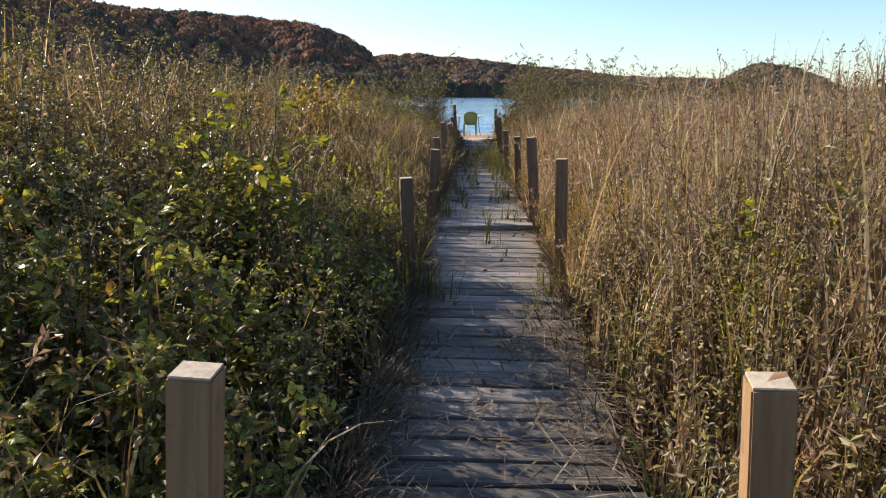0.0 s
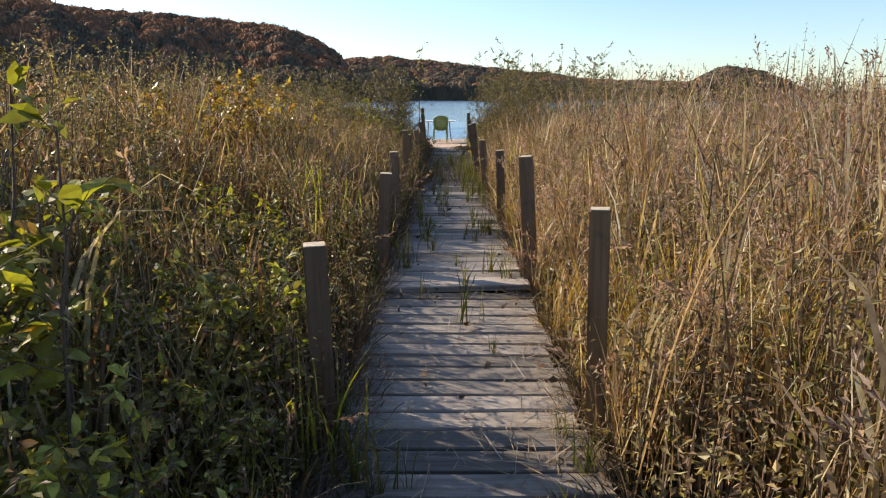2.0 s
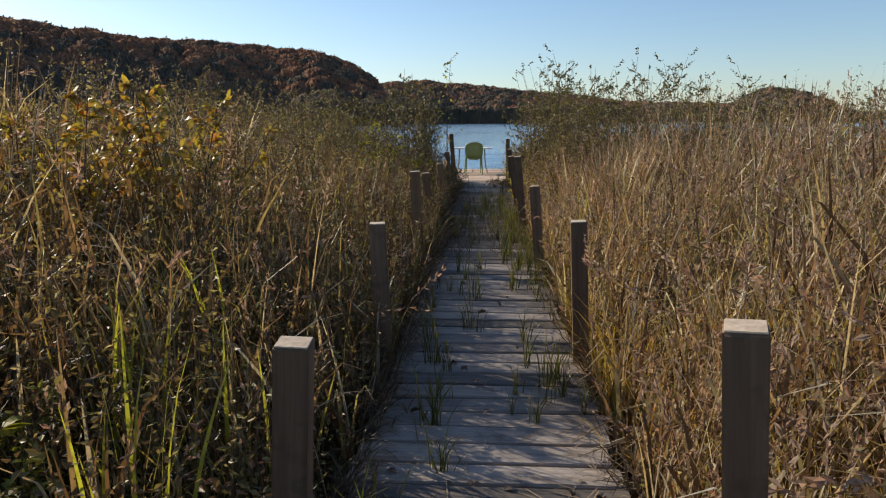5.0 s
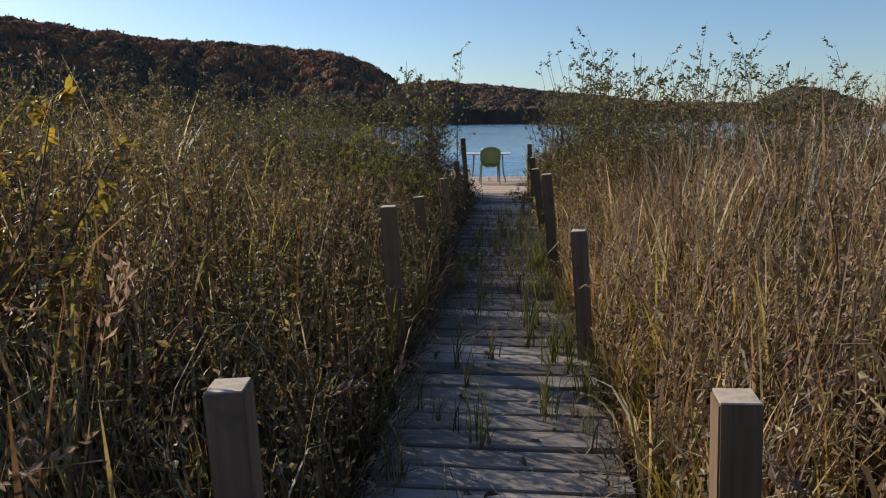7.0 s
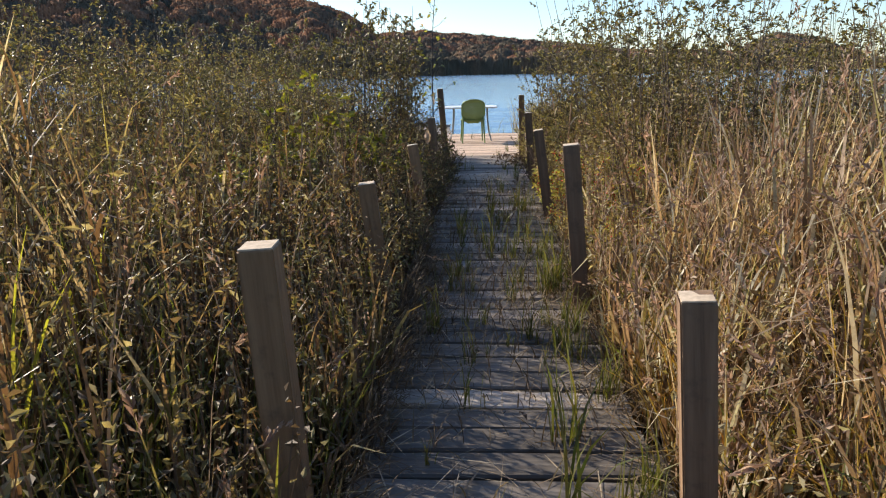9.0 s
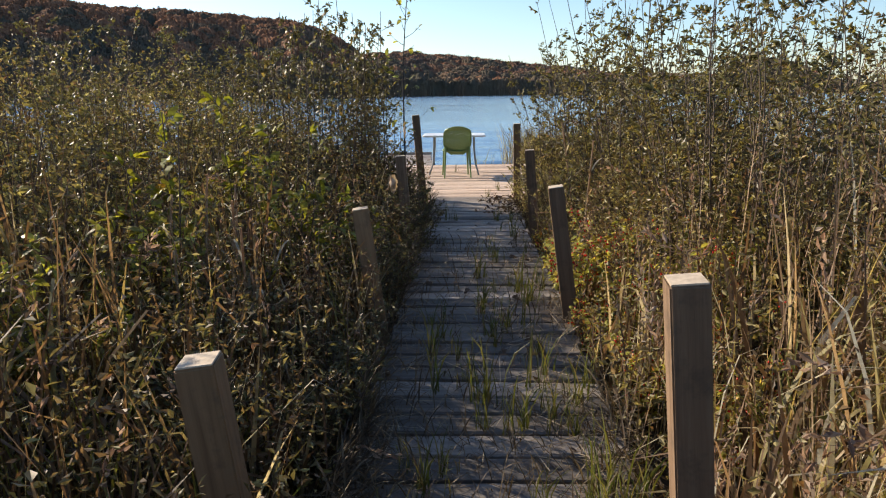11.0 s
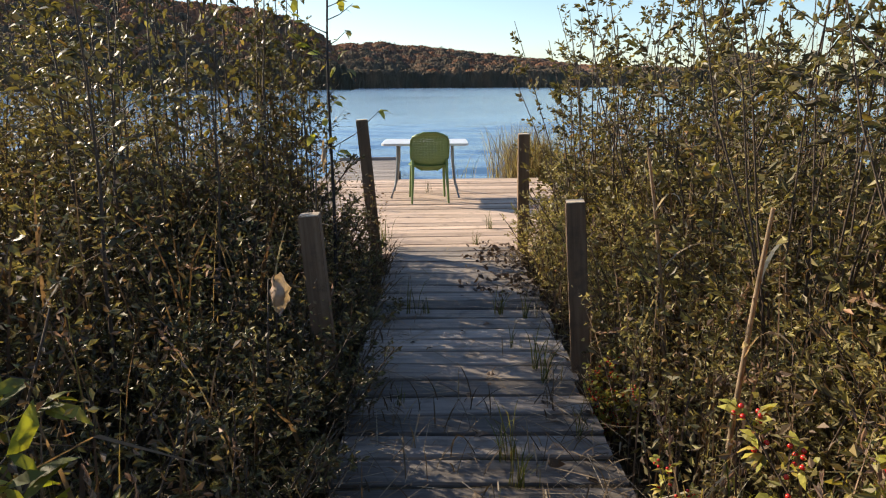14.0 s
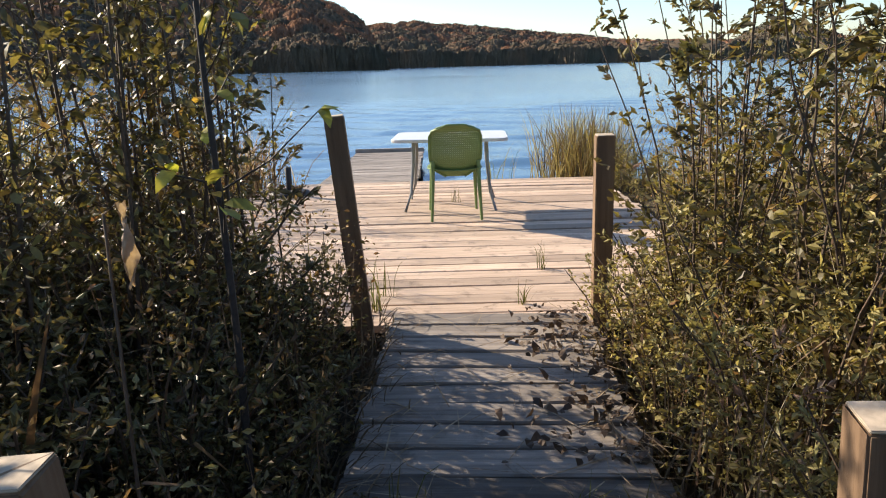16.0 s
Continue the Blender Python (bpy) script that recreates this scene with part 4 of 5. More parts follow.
def build_undergrowth(side, seed):
    rng = np.random.default_rng(seed)
    x, y, d = scatter(rng, side, [(0.0, 0.6, -0.5, 21.3, 20000), (0.6, 1.8, -0.5, 24.0, 30000), (1.8, 5.0, 1.0, 26.0, 25000), (5.0, 14.0, 4.0, 27.0, 6000)])
    if side == "R":
        some = rng.random(len(x)) < 0.75
        x, y, d = x[some], y[some], d[some]
    n = len(x)
    th = thicket(side, y)
    top = rise(d) * (0.72 + 0.42 * patchy(x, y, 0.8)) * (0.84 + 0.21 * th if side == "L" else 0.70 + 0.35 * th)
    z = GROUND_Z + (top - GROUND_Z) * rng.random(n) ** 0.75
    size = rng.uniform(0.014, 0.036, n) * (1 + np.clip(d / 6, 0, 1.2))
    dirn = rng.normal(0, 1, (n, 3)) * [1, 1, 0.6]
    v, f = scraps(rng, np.column_stack([x, y, z]), dirn, size, size * rng.uniform(0.3, 0.6, n))
    tagged(new("undergrowth", mesh_of("undergrowth", v, f, UNDER)), "tangle of small withered leaves under the reeds", "undergrowth", kind="stuff")


def build_matted_grass():
    """Dead grass that hangs over the edges of the boards, most of it at the shaded side."""
    rng = np.random.default_rng(39)
    n = 11000
    y = np.where(rng.random(n) < 0.75, rng.uniform(0.0, 21.2, n), np.where(rng.random(n) < 0.5, rng.normal(4.3, 0.8, n), rng.normal(14.3, 0.9, n)))
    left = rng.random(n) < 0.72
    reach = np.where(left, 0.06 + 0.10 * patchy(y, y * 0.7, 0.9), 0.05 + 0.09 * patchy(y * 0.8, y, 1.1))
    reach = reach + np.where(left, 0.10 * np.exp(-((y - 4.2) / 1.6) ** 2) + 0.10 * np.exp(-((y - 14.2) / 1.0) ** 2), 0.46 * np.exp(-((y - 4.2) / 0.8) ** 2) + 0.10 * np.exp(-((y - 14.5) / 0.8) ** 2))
    u = np.abs(rng.normal(0, 0.6, n)) * reach - 0.06
    thin = rng.random(n) < np.where(y > 15.5, 0.35, 1.0)
    y, left, u = y[thin], left[thin], u[thin]
    n = len(y)
    x = np.where(left, edge_left(y) + u, edge_right(y) - u)
    toward = np.where(left, 0.0, np.pi) + rng.normal(0, 1.1, n)
    h = rng.uniform(0.06, 0.24, n) * np.where(u > 0.05, 0.6, 1.0)
    v, f = ribbons(rng, np.column_stack([x, y, rng.uniform(0.004, 0.02, n)]), h, rng.uniform(0.003, 0.009, n), rng.uniform(0.1, 1.4, n), rng.uniform(0.3, 1.7, n), rng.uniform(1, 2, n), 4, toward)
    k = 2600
    yy = np.concatenate([rng.normal(14.6, 0.9, k // 2), rng.uniform(12.8, 18.6, k - k // 2)])
    across = np.column_stack([edge_left(yy) + rng.random(k), yy, np.full(k, 0.004)])
    v2, f2 = ribbons(rng, across, rng.uniform(0.05, 0.2, k), rng.uniform(0.003, 0.007, k), rng.uniform(0.0, 1.4, k), rng.uniform(0.2, 1.4, k), rng.uniform(1, 2, k), 4)
    v, f = joined([(v, f), (v2, f2)])
    v[:, 2] = np.maximum(v[:, 2], 0.005)
    tagged(new("matted_grass", mesh_of("matted_grass", v, f, MATTED_SHADED)), "matted dead grass hanging over the edges of the boards", "grass", kind="stuff")


build_matted_grass()
build_reeds("R", REED_DRY, 31)
build_reeds("L", REED_BROWN_SHADED, 32)
build_sedge("R", 33)
build_sedge("L", 34)
build_golden_sedge()
build_undergrowth("R", 35)
build_undergrowth("L", 36)
build_weeds("R", 37)
build_weeds("L", 38)


# ---- shrubs ----
def shrub(seed, height, spread, stems, twigs, per_twig, leaf, leaf_mat, bare=0.3, berries=0, label="", slim=1.0):
    """A shrub of several stems with side twigs and leaves."""
    rng = np.random.default_rng(seed)
    root = tagged(new("shrub"), label, "shrub", "shrubs of the marsh")
    wood, at, dr = [], [], []
    for s in range(stems):
        a = rng.uniform(0, 2 * np.pi)
        out = spread * rng.uniform(0.25, 1.0)
        h = height * rng.uniform(0.68, 1.0)
        t = np.linspace(0, 1, 6)
        wob = np.cumsum(rng.normal(0, 0.02, (6, 2)), 0)
        pts = np.column_stack([0.05 * math.cos(a) + out * math.cos(a) * t ** 1.5 + wob[:, 0], 0.05 * math.sin(a) + out * math.sin(a) * t ** 1.5 + wob[:, 1], h * t - 0.05])
        wood.append(tube(pts, np.interp(t, [0, 1], [0.0075 * slim, 0.0022 * slim]) * (0.8 + 0.25 * height), 4))
        for q in range(twigs):
            u = rng.uniform(bare, 1.0)
            p = np.array([np.interp(u, t, pts[:, c]) for c in range(3)])
            b = rng.uniform(0, 2 * np.pi)
            ln = rng.uniform(0.10, 0.30) * (0.5 + 0.5 * height) * (1.25 - u)
            end = p + np.array([math.cos(b) * ln, math.sin(b) * ln, ln * rng.uniform(0.4, 1.1)])
            if leaf > 0.045 or q % 3 == 0:
                wood.append(tube([p, end], [0.0026, 0.0012], 3))
            for w in rng.uniform(0.1, 1.0, per_twig):
                base = p + (end - p) * w
                at.append(base)
                dr.append(np.array([math.cos(b), math.sin(b), 0.35]) + rng.normal(0, 0.65, 3))
    v, f = joined(wood)
    child("branchwork", mesh_of("branchwork", v, f, BARK, True), root)
    at, dr = np.array(at), np.array(dr)
    size = leaf * rng.uniform(0.6, 1.25, len(at))
    make = leaves if leaf > 0.045 else scraps
    v, f = make(rng, at, dr, size, size * rng.uniform(0.36, 0.52, len(at)))
    child("foliage", mesh_of("foliage", v, f, leaf_mat), root)
    if berries:
        pick = at[rng.choice(len(at), berries)] + rng.normal(0, 0.012, (berries, 3))
        v, f = joined([(ICO1[0] * 0.009 + p, ICO1[1]) for p in pick])
        tagged(child("berry_cluster", mesh_of("berry_cluster", v, f, BERRY, True), root), "small bright red berries", kind="stuff")
    return root


KINDS = {
    "broad": [shrub(101 + k, 1.3, 0.46, 10, 14, 8, 0.080, LEAF_GREEN, 0.12, label="leafy marsh shrub with yellow-green autumn leaves") for k in range(3)],
    "yellow": [shrub(111, 1.5, 0.5, 10, 15, 10, 0.06, LEAF_YELLOW, 0.25, label="shrub turned golden yellow and orange among reeds")],
    "tall": [shrub(121 + k, 2.1, 0.5, 11, 17, 13, 0.037, LEAF_DARK, 0.15, label="tall upright shrub with olive leaves and bare tips", slim=0.62) for k in range(3)],
    "low": [shrub(131 + k, 0.78, 0.45, 16, 16, 12, 0.029, LEAF_GLOSSY_SHADED, 0.08, label="low dense shrub with small glossy leaves, shade put into their dark colour") for k in range(2)],
    "bush": [shrub(141 + k, 1.3, 0.5, 15, 16, 10, 0.038, LEAF_SMALL, 0.06, label="dense olive-brown shrub with small leaves") for k in range(2)],
    "large": [shrub(171 + k, 1.12, 0.32, 6, 7, 5, 0.082, LEAF_LIME, 0.3, label="shrub with large limp yellow-green leaves by the boardwalk") for k in range(2)],
    "high": [shrub(175, 1.75, 0.34, 4, 9, 5, 0.09, LEAF_LIME, 0.42, label="loose upright shrub with a few limp yellow-green leaves")],
    "whip": [shrub(181 + k, 2.45, 0.10, 1, 18, 7, 0.055, LEAF_DARK, 0.48, label="single slim sapling stem with sparse leaves", slim=1.0) for k in range(2)],
    "dusky": [shrub(191, 0.95, 0.42, 14, 15, 9, 0.044, UNDER, 0.06, label="dusky brown withered herbs beside the boardwalk")],
    "berry": [shrub(151, 0.9, 0.35, 9, 14, 8, 0.056, LEAF_BERRY, 0.2, berries=300, label="shrub with red berries and yellowing leaves")],
    "sapling": [shrub(161 + k, 2.5, 0.22, 3, 17, 9, 0.053, LEAF_DARK, 0.36, label="slim sapling with few dark leaves by the deck", slim=1.0) for k in range(2)],
}
used_first = set()


def put(kind, x, y, size=1.0, tall=1.0):
    """Stands one shrub of a kind; the first of each pattern is moved, later ones are copies."""
    rng_put = random.Random(int(x * 977 + y * 7919))
    pattern = rng_put.choice(KINDS[kind])
    m = Matrix.LocRotScale((x, y, GROUND_Z - 0.02), Euler((0, 0, rng_put.uniform(0, 6.28))), (size, size, size * tall))
    if pattern.name in used_first:
        return copy_thing(pattern, m)
    used_first.add(pattern.name)
    pattern.matrix_basis = m
    return pattern


def build_shrubs():
    rng = random.Random(7)
    # leafy bank at the start, to the left of the boards
    for y in (1.6, 2.3, 3.0, 3.7, 4.4, 5.1, 5.8, 6.4):
        for d, s in ((0.34, 0.66), (0.75, 0.84), (1.25, 0.98), (1.9, 1.12), (2.8, 1.25), (3.8, 1.3)):
            put("broad", edge_left(y) - d + rng.uniform(-0.18, 0.18), y + rng.uniform(-0.3, 0.3), s * rng.uniform(0.88, 1.1) * (1.14 if y > 4.2 else 1.0))
    for x, y, s in ((-4.2, 5.0, 1.3), (-4.8, 7.0, 1.25), (-3.6, 8.4, 1.0), (-1.3, 7.4, 0.72), (-0.95, 6.8, 0.6), (-6.0, 10.5, 1.2)):
        put("broad", x, y, s)
    for x, y, s in ((-1.5, 5.6, 0.98), (-1.9, 6.6, 1.0), (-2.6, 7.2, 1.08), (-1.6, 7.6, 0.9), (-3.2, 5.0, 1.1), (-2.7, 4.3, 1.05), (-3.4, 8.0, 1.1), (-2.4, 8.8, 1.0), (-4.3, 7.6, 1.12), (-3.0, 10.2, 1.0), (-3.8, 11.4, 1.05), (-5.0, 11.0, 1.1), (-2.4, 13.0, 0.92), (-3.2, 13.6, 1.0), (-1.7, 4.7, 0.92), (-2.3, 4.9, 1.0), (-2.9, 5.6, 1.0), (-2.1, 5.7, 0.85), (-3.5, 6.2, 1.02), (-1.5, 3.6, 0.8), (-2.2, 3.7, 0.9), (-5.0, 9.6, 0.92), (-5.6, 12.5, 0.98), (-4.0, 14.0, 0.9), (-6.8, 14.0, 1.05)):
        put("tall", x, y, s)
    for x, y, s in ((-3.2, 5.9, 1.15), (-3.9, 6.6, 1.2)):
        put("tall", x, y, s)
    # growth that closes the view towards the lake at the right
    for x, y, s in ((7.6, 17.8, 1.05), (8.6, 19.5, 1.1), (9.8, 18.2, 1.08), (11.0, 20.0, 1.1), (12.4, 18.6, 1.05), (13.8, 20.4, 1.08), (7.2, 20.8, 1.08), (9.2, 21.8, 1.1), (11.8, 22.2, 1.1), (15.4, 19.4, 1.1), (17.0, 21.0, 1.1), (5.8, 14.8, 0.95), (7.4, 14.2, 0.9)):
        put("tall", x, y, s)
    put("yellow", -2.05, 10.7, 1.25)
    put("yellow", -1.5, 11.3, 1.05)
    put("yellow", -2.7, 11.6, 0.95)
    for x, y, s in ((-0.72, 8.0, 0.58), (-1.0, 8.35, 0.66), (-0.55, 8.5, 0.5), (-0.9, 12.9, 0.6), (-1.6, 9.4, 0.75)):
        put("broad", x, y, s)
    for x, y, s in ((-0.6, 9.6, 0.62), (-0.75, 10.6, 0.66), (-0.5, 11.6, 0.6), (-0.7, 12.3, 0.66), (-0.5, 13.3, 0.62), (-1.0, 11.2, 0.78), (-1.05, 13.8, 0.8), (-0.45, 7.4, 0.55)):
        put("dusky", x, y, s)
    for x, y, s in ((1.25, 3.2, 0.6), (1.38, 4.0, 0.68), (1.32, 4.7, 0.62), (1.15, 3.6, 0.5), (1.5, 2.7, 0.68), (1.75, 3.5, 0.8), (1.7, 4.5, 0.8), (1.2, 2.6, 0.5), (2.2, 3.0, 0.9), (2.1, 3.9, 0.9)):
        put("dusky", x, y, s)
    for x, y, s in ((-0.6, 3.9, 0.8), (-0.75, 7.5, 1.0), (-1.0, 7.95, 1.15), (-0.65, 7.9, 0.95), (-1.1, 7.55, 1.15), (-0.9, 7.75, 1.1), (-1.4, 8.0, 1.15), (1.95, 4.6, 1.0), (2.1, 5.3, 0.95), (1.7, 3.3, 0.6)):
        put("large", x, y, s)
    for x, y, s in ((-0.78, 4.9, 1.0), (-1.1, 5.2, 1.05), (-0.1, 16.9, 0.88), (-0.6, 16.4, 0.95), (-0.5, 17.5, 1.0)):
        put("high", x, y, s)
    # single leafy plants in the reeds at the right
    for x, y, s in ((2.0, 4.3, 0.85), (2.5, 3.4, 0.95), (3.2, 6.2, 0.9)):
        put("broad", x, y, s)
    put("tall", 4.6, 12.0, 0.92)
    # thicket on the right before the deck
    for x, y, s in ((3.3, 16.6, 1.05), (4.2, 16.9, 1.12), (3.0, 18.2, 1.05), (3.8, 18.0, 1.12), (4.9, 18.2, 1.1), (2.9, 19.4, 1.0), (3.7, 19.6, 1.1), (4.6, 20.0, 1.1), (5.6, 17.6, 1.05), (3.4, 21.0, 1.0), (4.3, 22.0, 0.95), (6.2, 20.0, 1.0), (3.6, 15.0, 0.85), (2.75, 17.2, 0.95), (2.65, 18.9, 0.95), (2.7, 20.2, 0.95), (2.75, 16.4, 0.9), (4.0, 15.9, 1.0), (5.2, 16.0, 1.0), (7.0, 16.5, 1.0), (3.0, 20.6, 1.0), (2.45, 20.9, 0.9), (2.4, 17.6, 1.05), (2.5, 18.4, 1.1), (2.5, 19.2, 1.12), (2.4, 16.7, 1.0), (2.45, 20.0, 1.1), (2.9, 17.9, 1.15), (2.3, 20.6, 0.98)):
        put("tall", x + rng.uniform(-0.1, 0.1), y + rng.uniform(-0.15, 0.15), s * 1.15)
    for x, y, s in ((-0.3, 20.75, 0.72), (-0.7, 20.6, 0.85), (-0.25, 20.05, 0.7), (0.1, 20.95, 0.58), (-1.0, 21.3, 0.9), (-0.75, 19.7, 0.85), (1.98, 20.3, 0.85), (2.0, 20.95, 1.1), (2.3, 20.95, 1.45), (2.35, 20.45, 1.5), (2.15, 20.6, 1.3), (2.6, 21.05, 1.5), (2.15, 19.9, 1.2), (2.2, 19.3, 1.25), (2.02, 19.6, 0.68), (2.4, 21.15, 0.9), (2.8, 21.15, 1.0), (1.9, 18.9, 0.6), (1.85, 17.6, 0.72), (2.05, 18.4, 0.9), (2.1, 19.2, 0.95), (2.25, 20.0, 0.95), (2.2, 20.7, 0.82), (2.7, 20.3, 1.05), (2.8, 21.0, 0.95), (3.35, 22.2, 0.9), (3.5, 23.3, 0.85), (3.4, 24.5, 0.75), (3.5, 25.6, 0.7), (2.6, 16.9, 0.85), (2.05, 21.0, 0.8), (2.45, 20.9, 0.95), (3.1, 20.6, 1.0), (3.25, 21.4, 0.95), (2.5, 19.5, 1.0), (2.4, 18.8, 1.05), (2.9, 18.9, 1.1), (2.25, 17.9, 0.95), (2.3, 16.9, 1.15), (2.4, 16.2, 1.1), (2.7, 15.6, 1.1), (2.45, 17.5, 1.25), (2.5, 18.1, 1.3), (2.35, 18.9, 1.3), (2.5, 19.6, 1.35), (2.9, 16.5, 1.3), (3.1, 17.5, 1.4), (2.45, 20.2, 1.35), (2.75, 20.9, 1.42), (3.2, 20.0, 1.5), (2.9, 19.3, 1.45), (2.6, 18.4, 1.3), (3.5, 20.9, 1.45), (3.4, 18.8, 1.5), (4.0, 20.3, 1.5)):
        put("bush", x, y, s)
    for x, y, s in ((3.25, 22.6, 0.75), (3.2, 23.4, 0.7), (3.25, 24.2, 0.62), (3.2, 24.9, 0.62), (3.12, 25.5, 0.72), (3.25, 25.9, 0.9), (3.55, 25.3, 1.0), (3.15, 26.1, 0.75), (-1.3, 25.0, 0.6), (-1.2, 25.6, 0.52), (-1.7, 25.3, 0.7)):
        put("bush", x, y, s)
    for x, y, s in ((-1.2, 14.6, 1.15), (-1.9, 15.3, 1.3), (-1.4, 16.4, 1.3), (-2.3, 16.6, 1.4), (-1.7, 17.6, 1.4), (-3.1, 16.0, 1.45), (-2.9, 17.9, 1.45), (-4.0, 17.0, 1.5), (-1.3, 18.6, 1.35), (-2.3, 19.2, 1.45), (-5.2, 18.0, 1.5), (-3.8, 15.0, 1.4), (4.1, 17.4, 1.5), (4.9, 18.9, 1.5), (5.6, 17.0, 1.5), (6.4, 18.4, 1.5), (4.6, 16.2, 1.4), (-1.5, 21.8, 1.35), (-2.1, 22.6, 1.45), (-2.8, 21.6, 1.55), (-1.65, 23.2, 1.2), (-2.6, 23.6, 1.4), (-3.6, 22.6, 1.55), (-4.5, 21.5, 1.6), (-3.4, 20.2, 1.55), (-5.5, 20.0, 1.65), (-6.5, 21.5, 1.65), (4.5, 21.0, 1.55), (5.5, 20.5, 1.6), (6.5, 21.5, 1.6), (-1.2, 21.2, 1.25), (-0.95, 20.2, 1.15), (-1.6, 20.6, 1.3), (-1.35, 19.4, 1.2), (-0.7, 19.5, 0.95)):
        put("bush", x, y, s * 1.22)
    for x, y, s in ((1.78, 16.95, 0.85), (1.66, 16.35, 0.62), (1.95, 16.5, 0.95), (2.1, 17.2, 1.05), (2.1, 16.0, 0.85), (1.75, 15.75, 0.62), (2.0, 15.3, 0.75), (2.35, 16.5, 1.1), (1.75, 17.4, 0.7), (1.8, 18.6, 0.55)):
        put("berry", x, y, s)
    for x, y, s in ((0.2, 16.9, 1.1), (0.05, 17.15, 0.98), (-0.2, 16.3, 0.7), (-0.35, 17.0, 0.75), (-0.1, 15.8, 0.6), (-1.2, 4.2, 1.0), (-0.9, 5.2, 0.85), (-1.7, 3.4, 1.05)):
        put("large", x, y, s)
    # thicket on the left before the deck
    for y in (15.2, 16.1, 17.0, 17.9, 18.8):
        for d, s, kind in ((0.32, 0.85, "low"), (0.62, 0.98, "low"), (1.1, 0.85, "broad"), (1.6, 0.90, "tall"), (2.4, 1.02, "tall"), (3.3, 1.1, "tall"), (4.6, 1.15, "tall")):
            kind, s = ("low", 1.05) if kind == "broad" and y > 16.5 else (kind, s)
            put(kind, edge_left(y) - d + rng.uniform(-0.2, 0.2), y + rng.uniform(-0.35, 0.35), s * rng.uniform(0.85, 1.1))
    for x, y, s in ((0.36, 20.0, 1.05), (0.34, 20.55, 1.05), (0.36, 20.95, 0.9), (0.05, 19.9, 1.45), (-0.2, 20.4, 1.5), (0.1, 20.75, 1.4), (-0.3, 21.05, 1.5), (-0.6, 20.5, 1.6), (0.42, 19.15, 1.1), (0.35, 18.75, 1.1), (0.30, 18.2, 1.0), (0.50, 17.4, 0.85), (0.52, 18.0, 0.85), (0.38, 18.5, 0.95), (0.55, 19.0, 0.85), (0.60, 19.6, 0.85), (0.58, 20.2, 0.62), (0.55, 20.75, 0.6), (0.25, 19.1, 1.05), (0.3, 19.9, 1.1), (0.28, 20.6, 1.1), (0.42, 21.1, 0.95), (-0.05, 18.6, 1.05), (-0.1, 19.5, 1.25), (-0.05, 20.3, 1.3), (0.02, 21.0, 1.25), (-0.45, 19.9, 1.3), (-0.45, 20.8, 1.4), (-0.85, 20.4, 1.4), (-0.9, 21.2, 1.4), (-1.3, 20.8, 1.4), (-1.25, 22.0, 1.2), (-1.35, 23.0, 1.05), (-1.35, 24.1, 0.85), (-0.6, 19.2, 1.3), (-1.0, 19.7, 1.4)):
        put("low", x, y, s * (0.82 if x > 0.5 else 1.0))
    for x, y, s in ((0.18, 20.4, 0.95), (-0.3, 18.6, 1.0), (0.05, 19.0, 0.95)):
        put("whip", x, y, s)
    for x, y, s in ((-0.55, 19.3, 1.0), (-0.2, 20.6, 1.02), (0.15, 21.05, 0.86), (-0.9, 19.9, 0.95), (-1.4, 19.4, 0.95), (2.12, 20.55, 0.86), (2.3, 20.2, 0.92), (2.3, 20.85, 0.95), (0.22, 20.75, 0.98), (0.1, 20.55, 1.05), (-0.1, 20.95, 1.0), (0.3, 21.0, 0.8), (-0.6, 18.2, 0.95), (-0.45, 20.2, 1.05), (0.05, 20.3, 0.95), (-1.15, 20.6, 1.0)):
        put("sapling", x, y, s)
    for x, y, s in ((-0.4, 19.5, 1.0), (-0.25, 20.0, 1.0), (-0.5, 20.3, 1.02), (-0.05, 20.35, 0.98), (-0.7, 19.8, 1.0), (0.05, 20.85, 0.95), (0.2, 20.6, 0.95)):
        put("sapling", x, y, s, 1.24)
    for x, y, s in ((-0.95, 20.8, 0.95), (-1.25, 20.2, 1.0), (-1.7, 21.0, 1.05), (-1.5, 19.0, 1.05), (-1.9, 18.0, 1.1), (-1.6, 20.2, 1.1), (-2.2, 19.3, 1.15), (-1.9, 21.4, 1.05), (-3.0, 18.6, 1.15), (-2.8, 20.8, 1.05), (-2.4, 22.2, 0.85), (-3.6, 19.6, 1.0), (-3.9, 22.4, 0.9)):
        put("tall", x, y, s)


build_shrubs()


# ---- shore reeds by the deck ----
def build_shore_reeds():
    rng = np.random.default_rng(71)
    for cx, cy, rx, ry, n, top, mat in ((-1.3, 25.9, 0.5, 0.8, 800, 1.15, REED_DRY), (3.0, 26.5, 0.55, 0.6, 1300, 1.25, WEED), (1.95, 27.6, 0.2, 0.2, 14, 0.75, SEDGE)):
        x, y = cx + rng.normal(0, rx * 0.5, n), cy + rng.normal(0, ry * 0.5, n)
        h = top * rng.uniform(0.55, 1.1, n)
        v, f = ribbons(rng, np.column_stack([x, y, np.full(n, WATER_Z - 0.1)]), h, rng.uniform(0.006, 0.014, n), np.abs(rng.normal(0.05, 0.1, n)), rng.uniform(0.1, 1.6, n), rng.uniform(1.5, 4, n), 5)
        tagged(new("shore_reeds", mesh_of("shore_reeds", v, f, mat)), "clump of reeds at the water's edge by the deck", "reeds", kind="stuff")


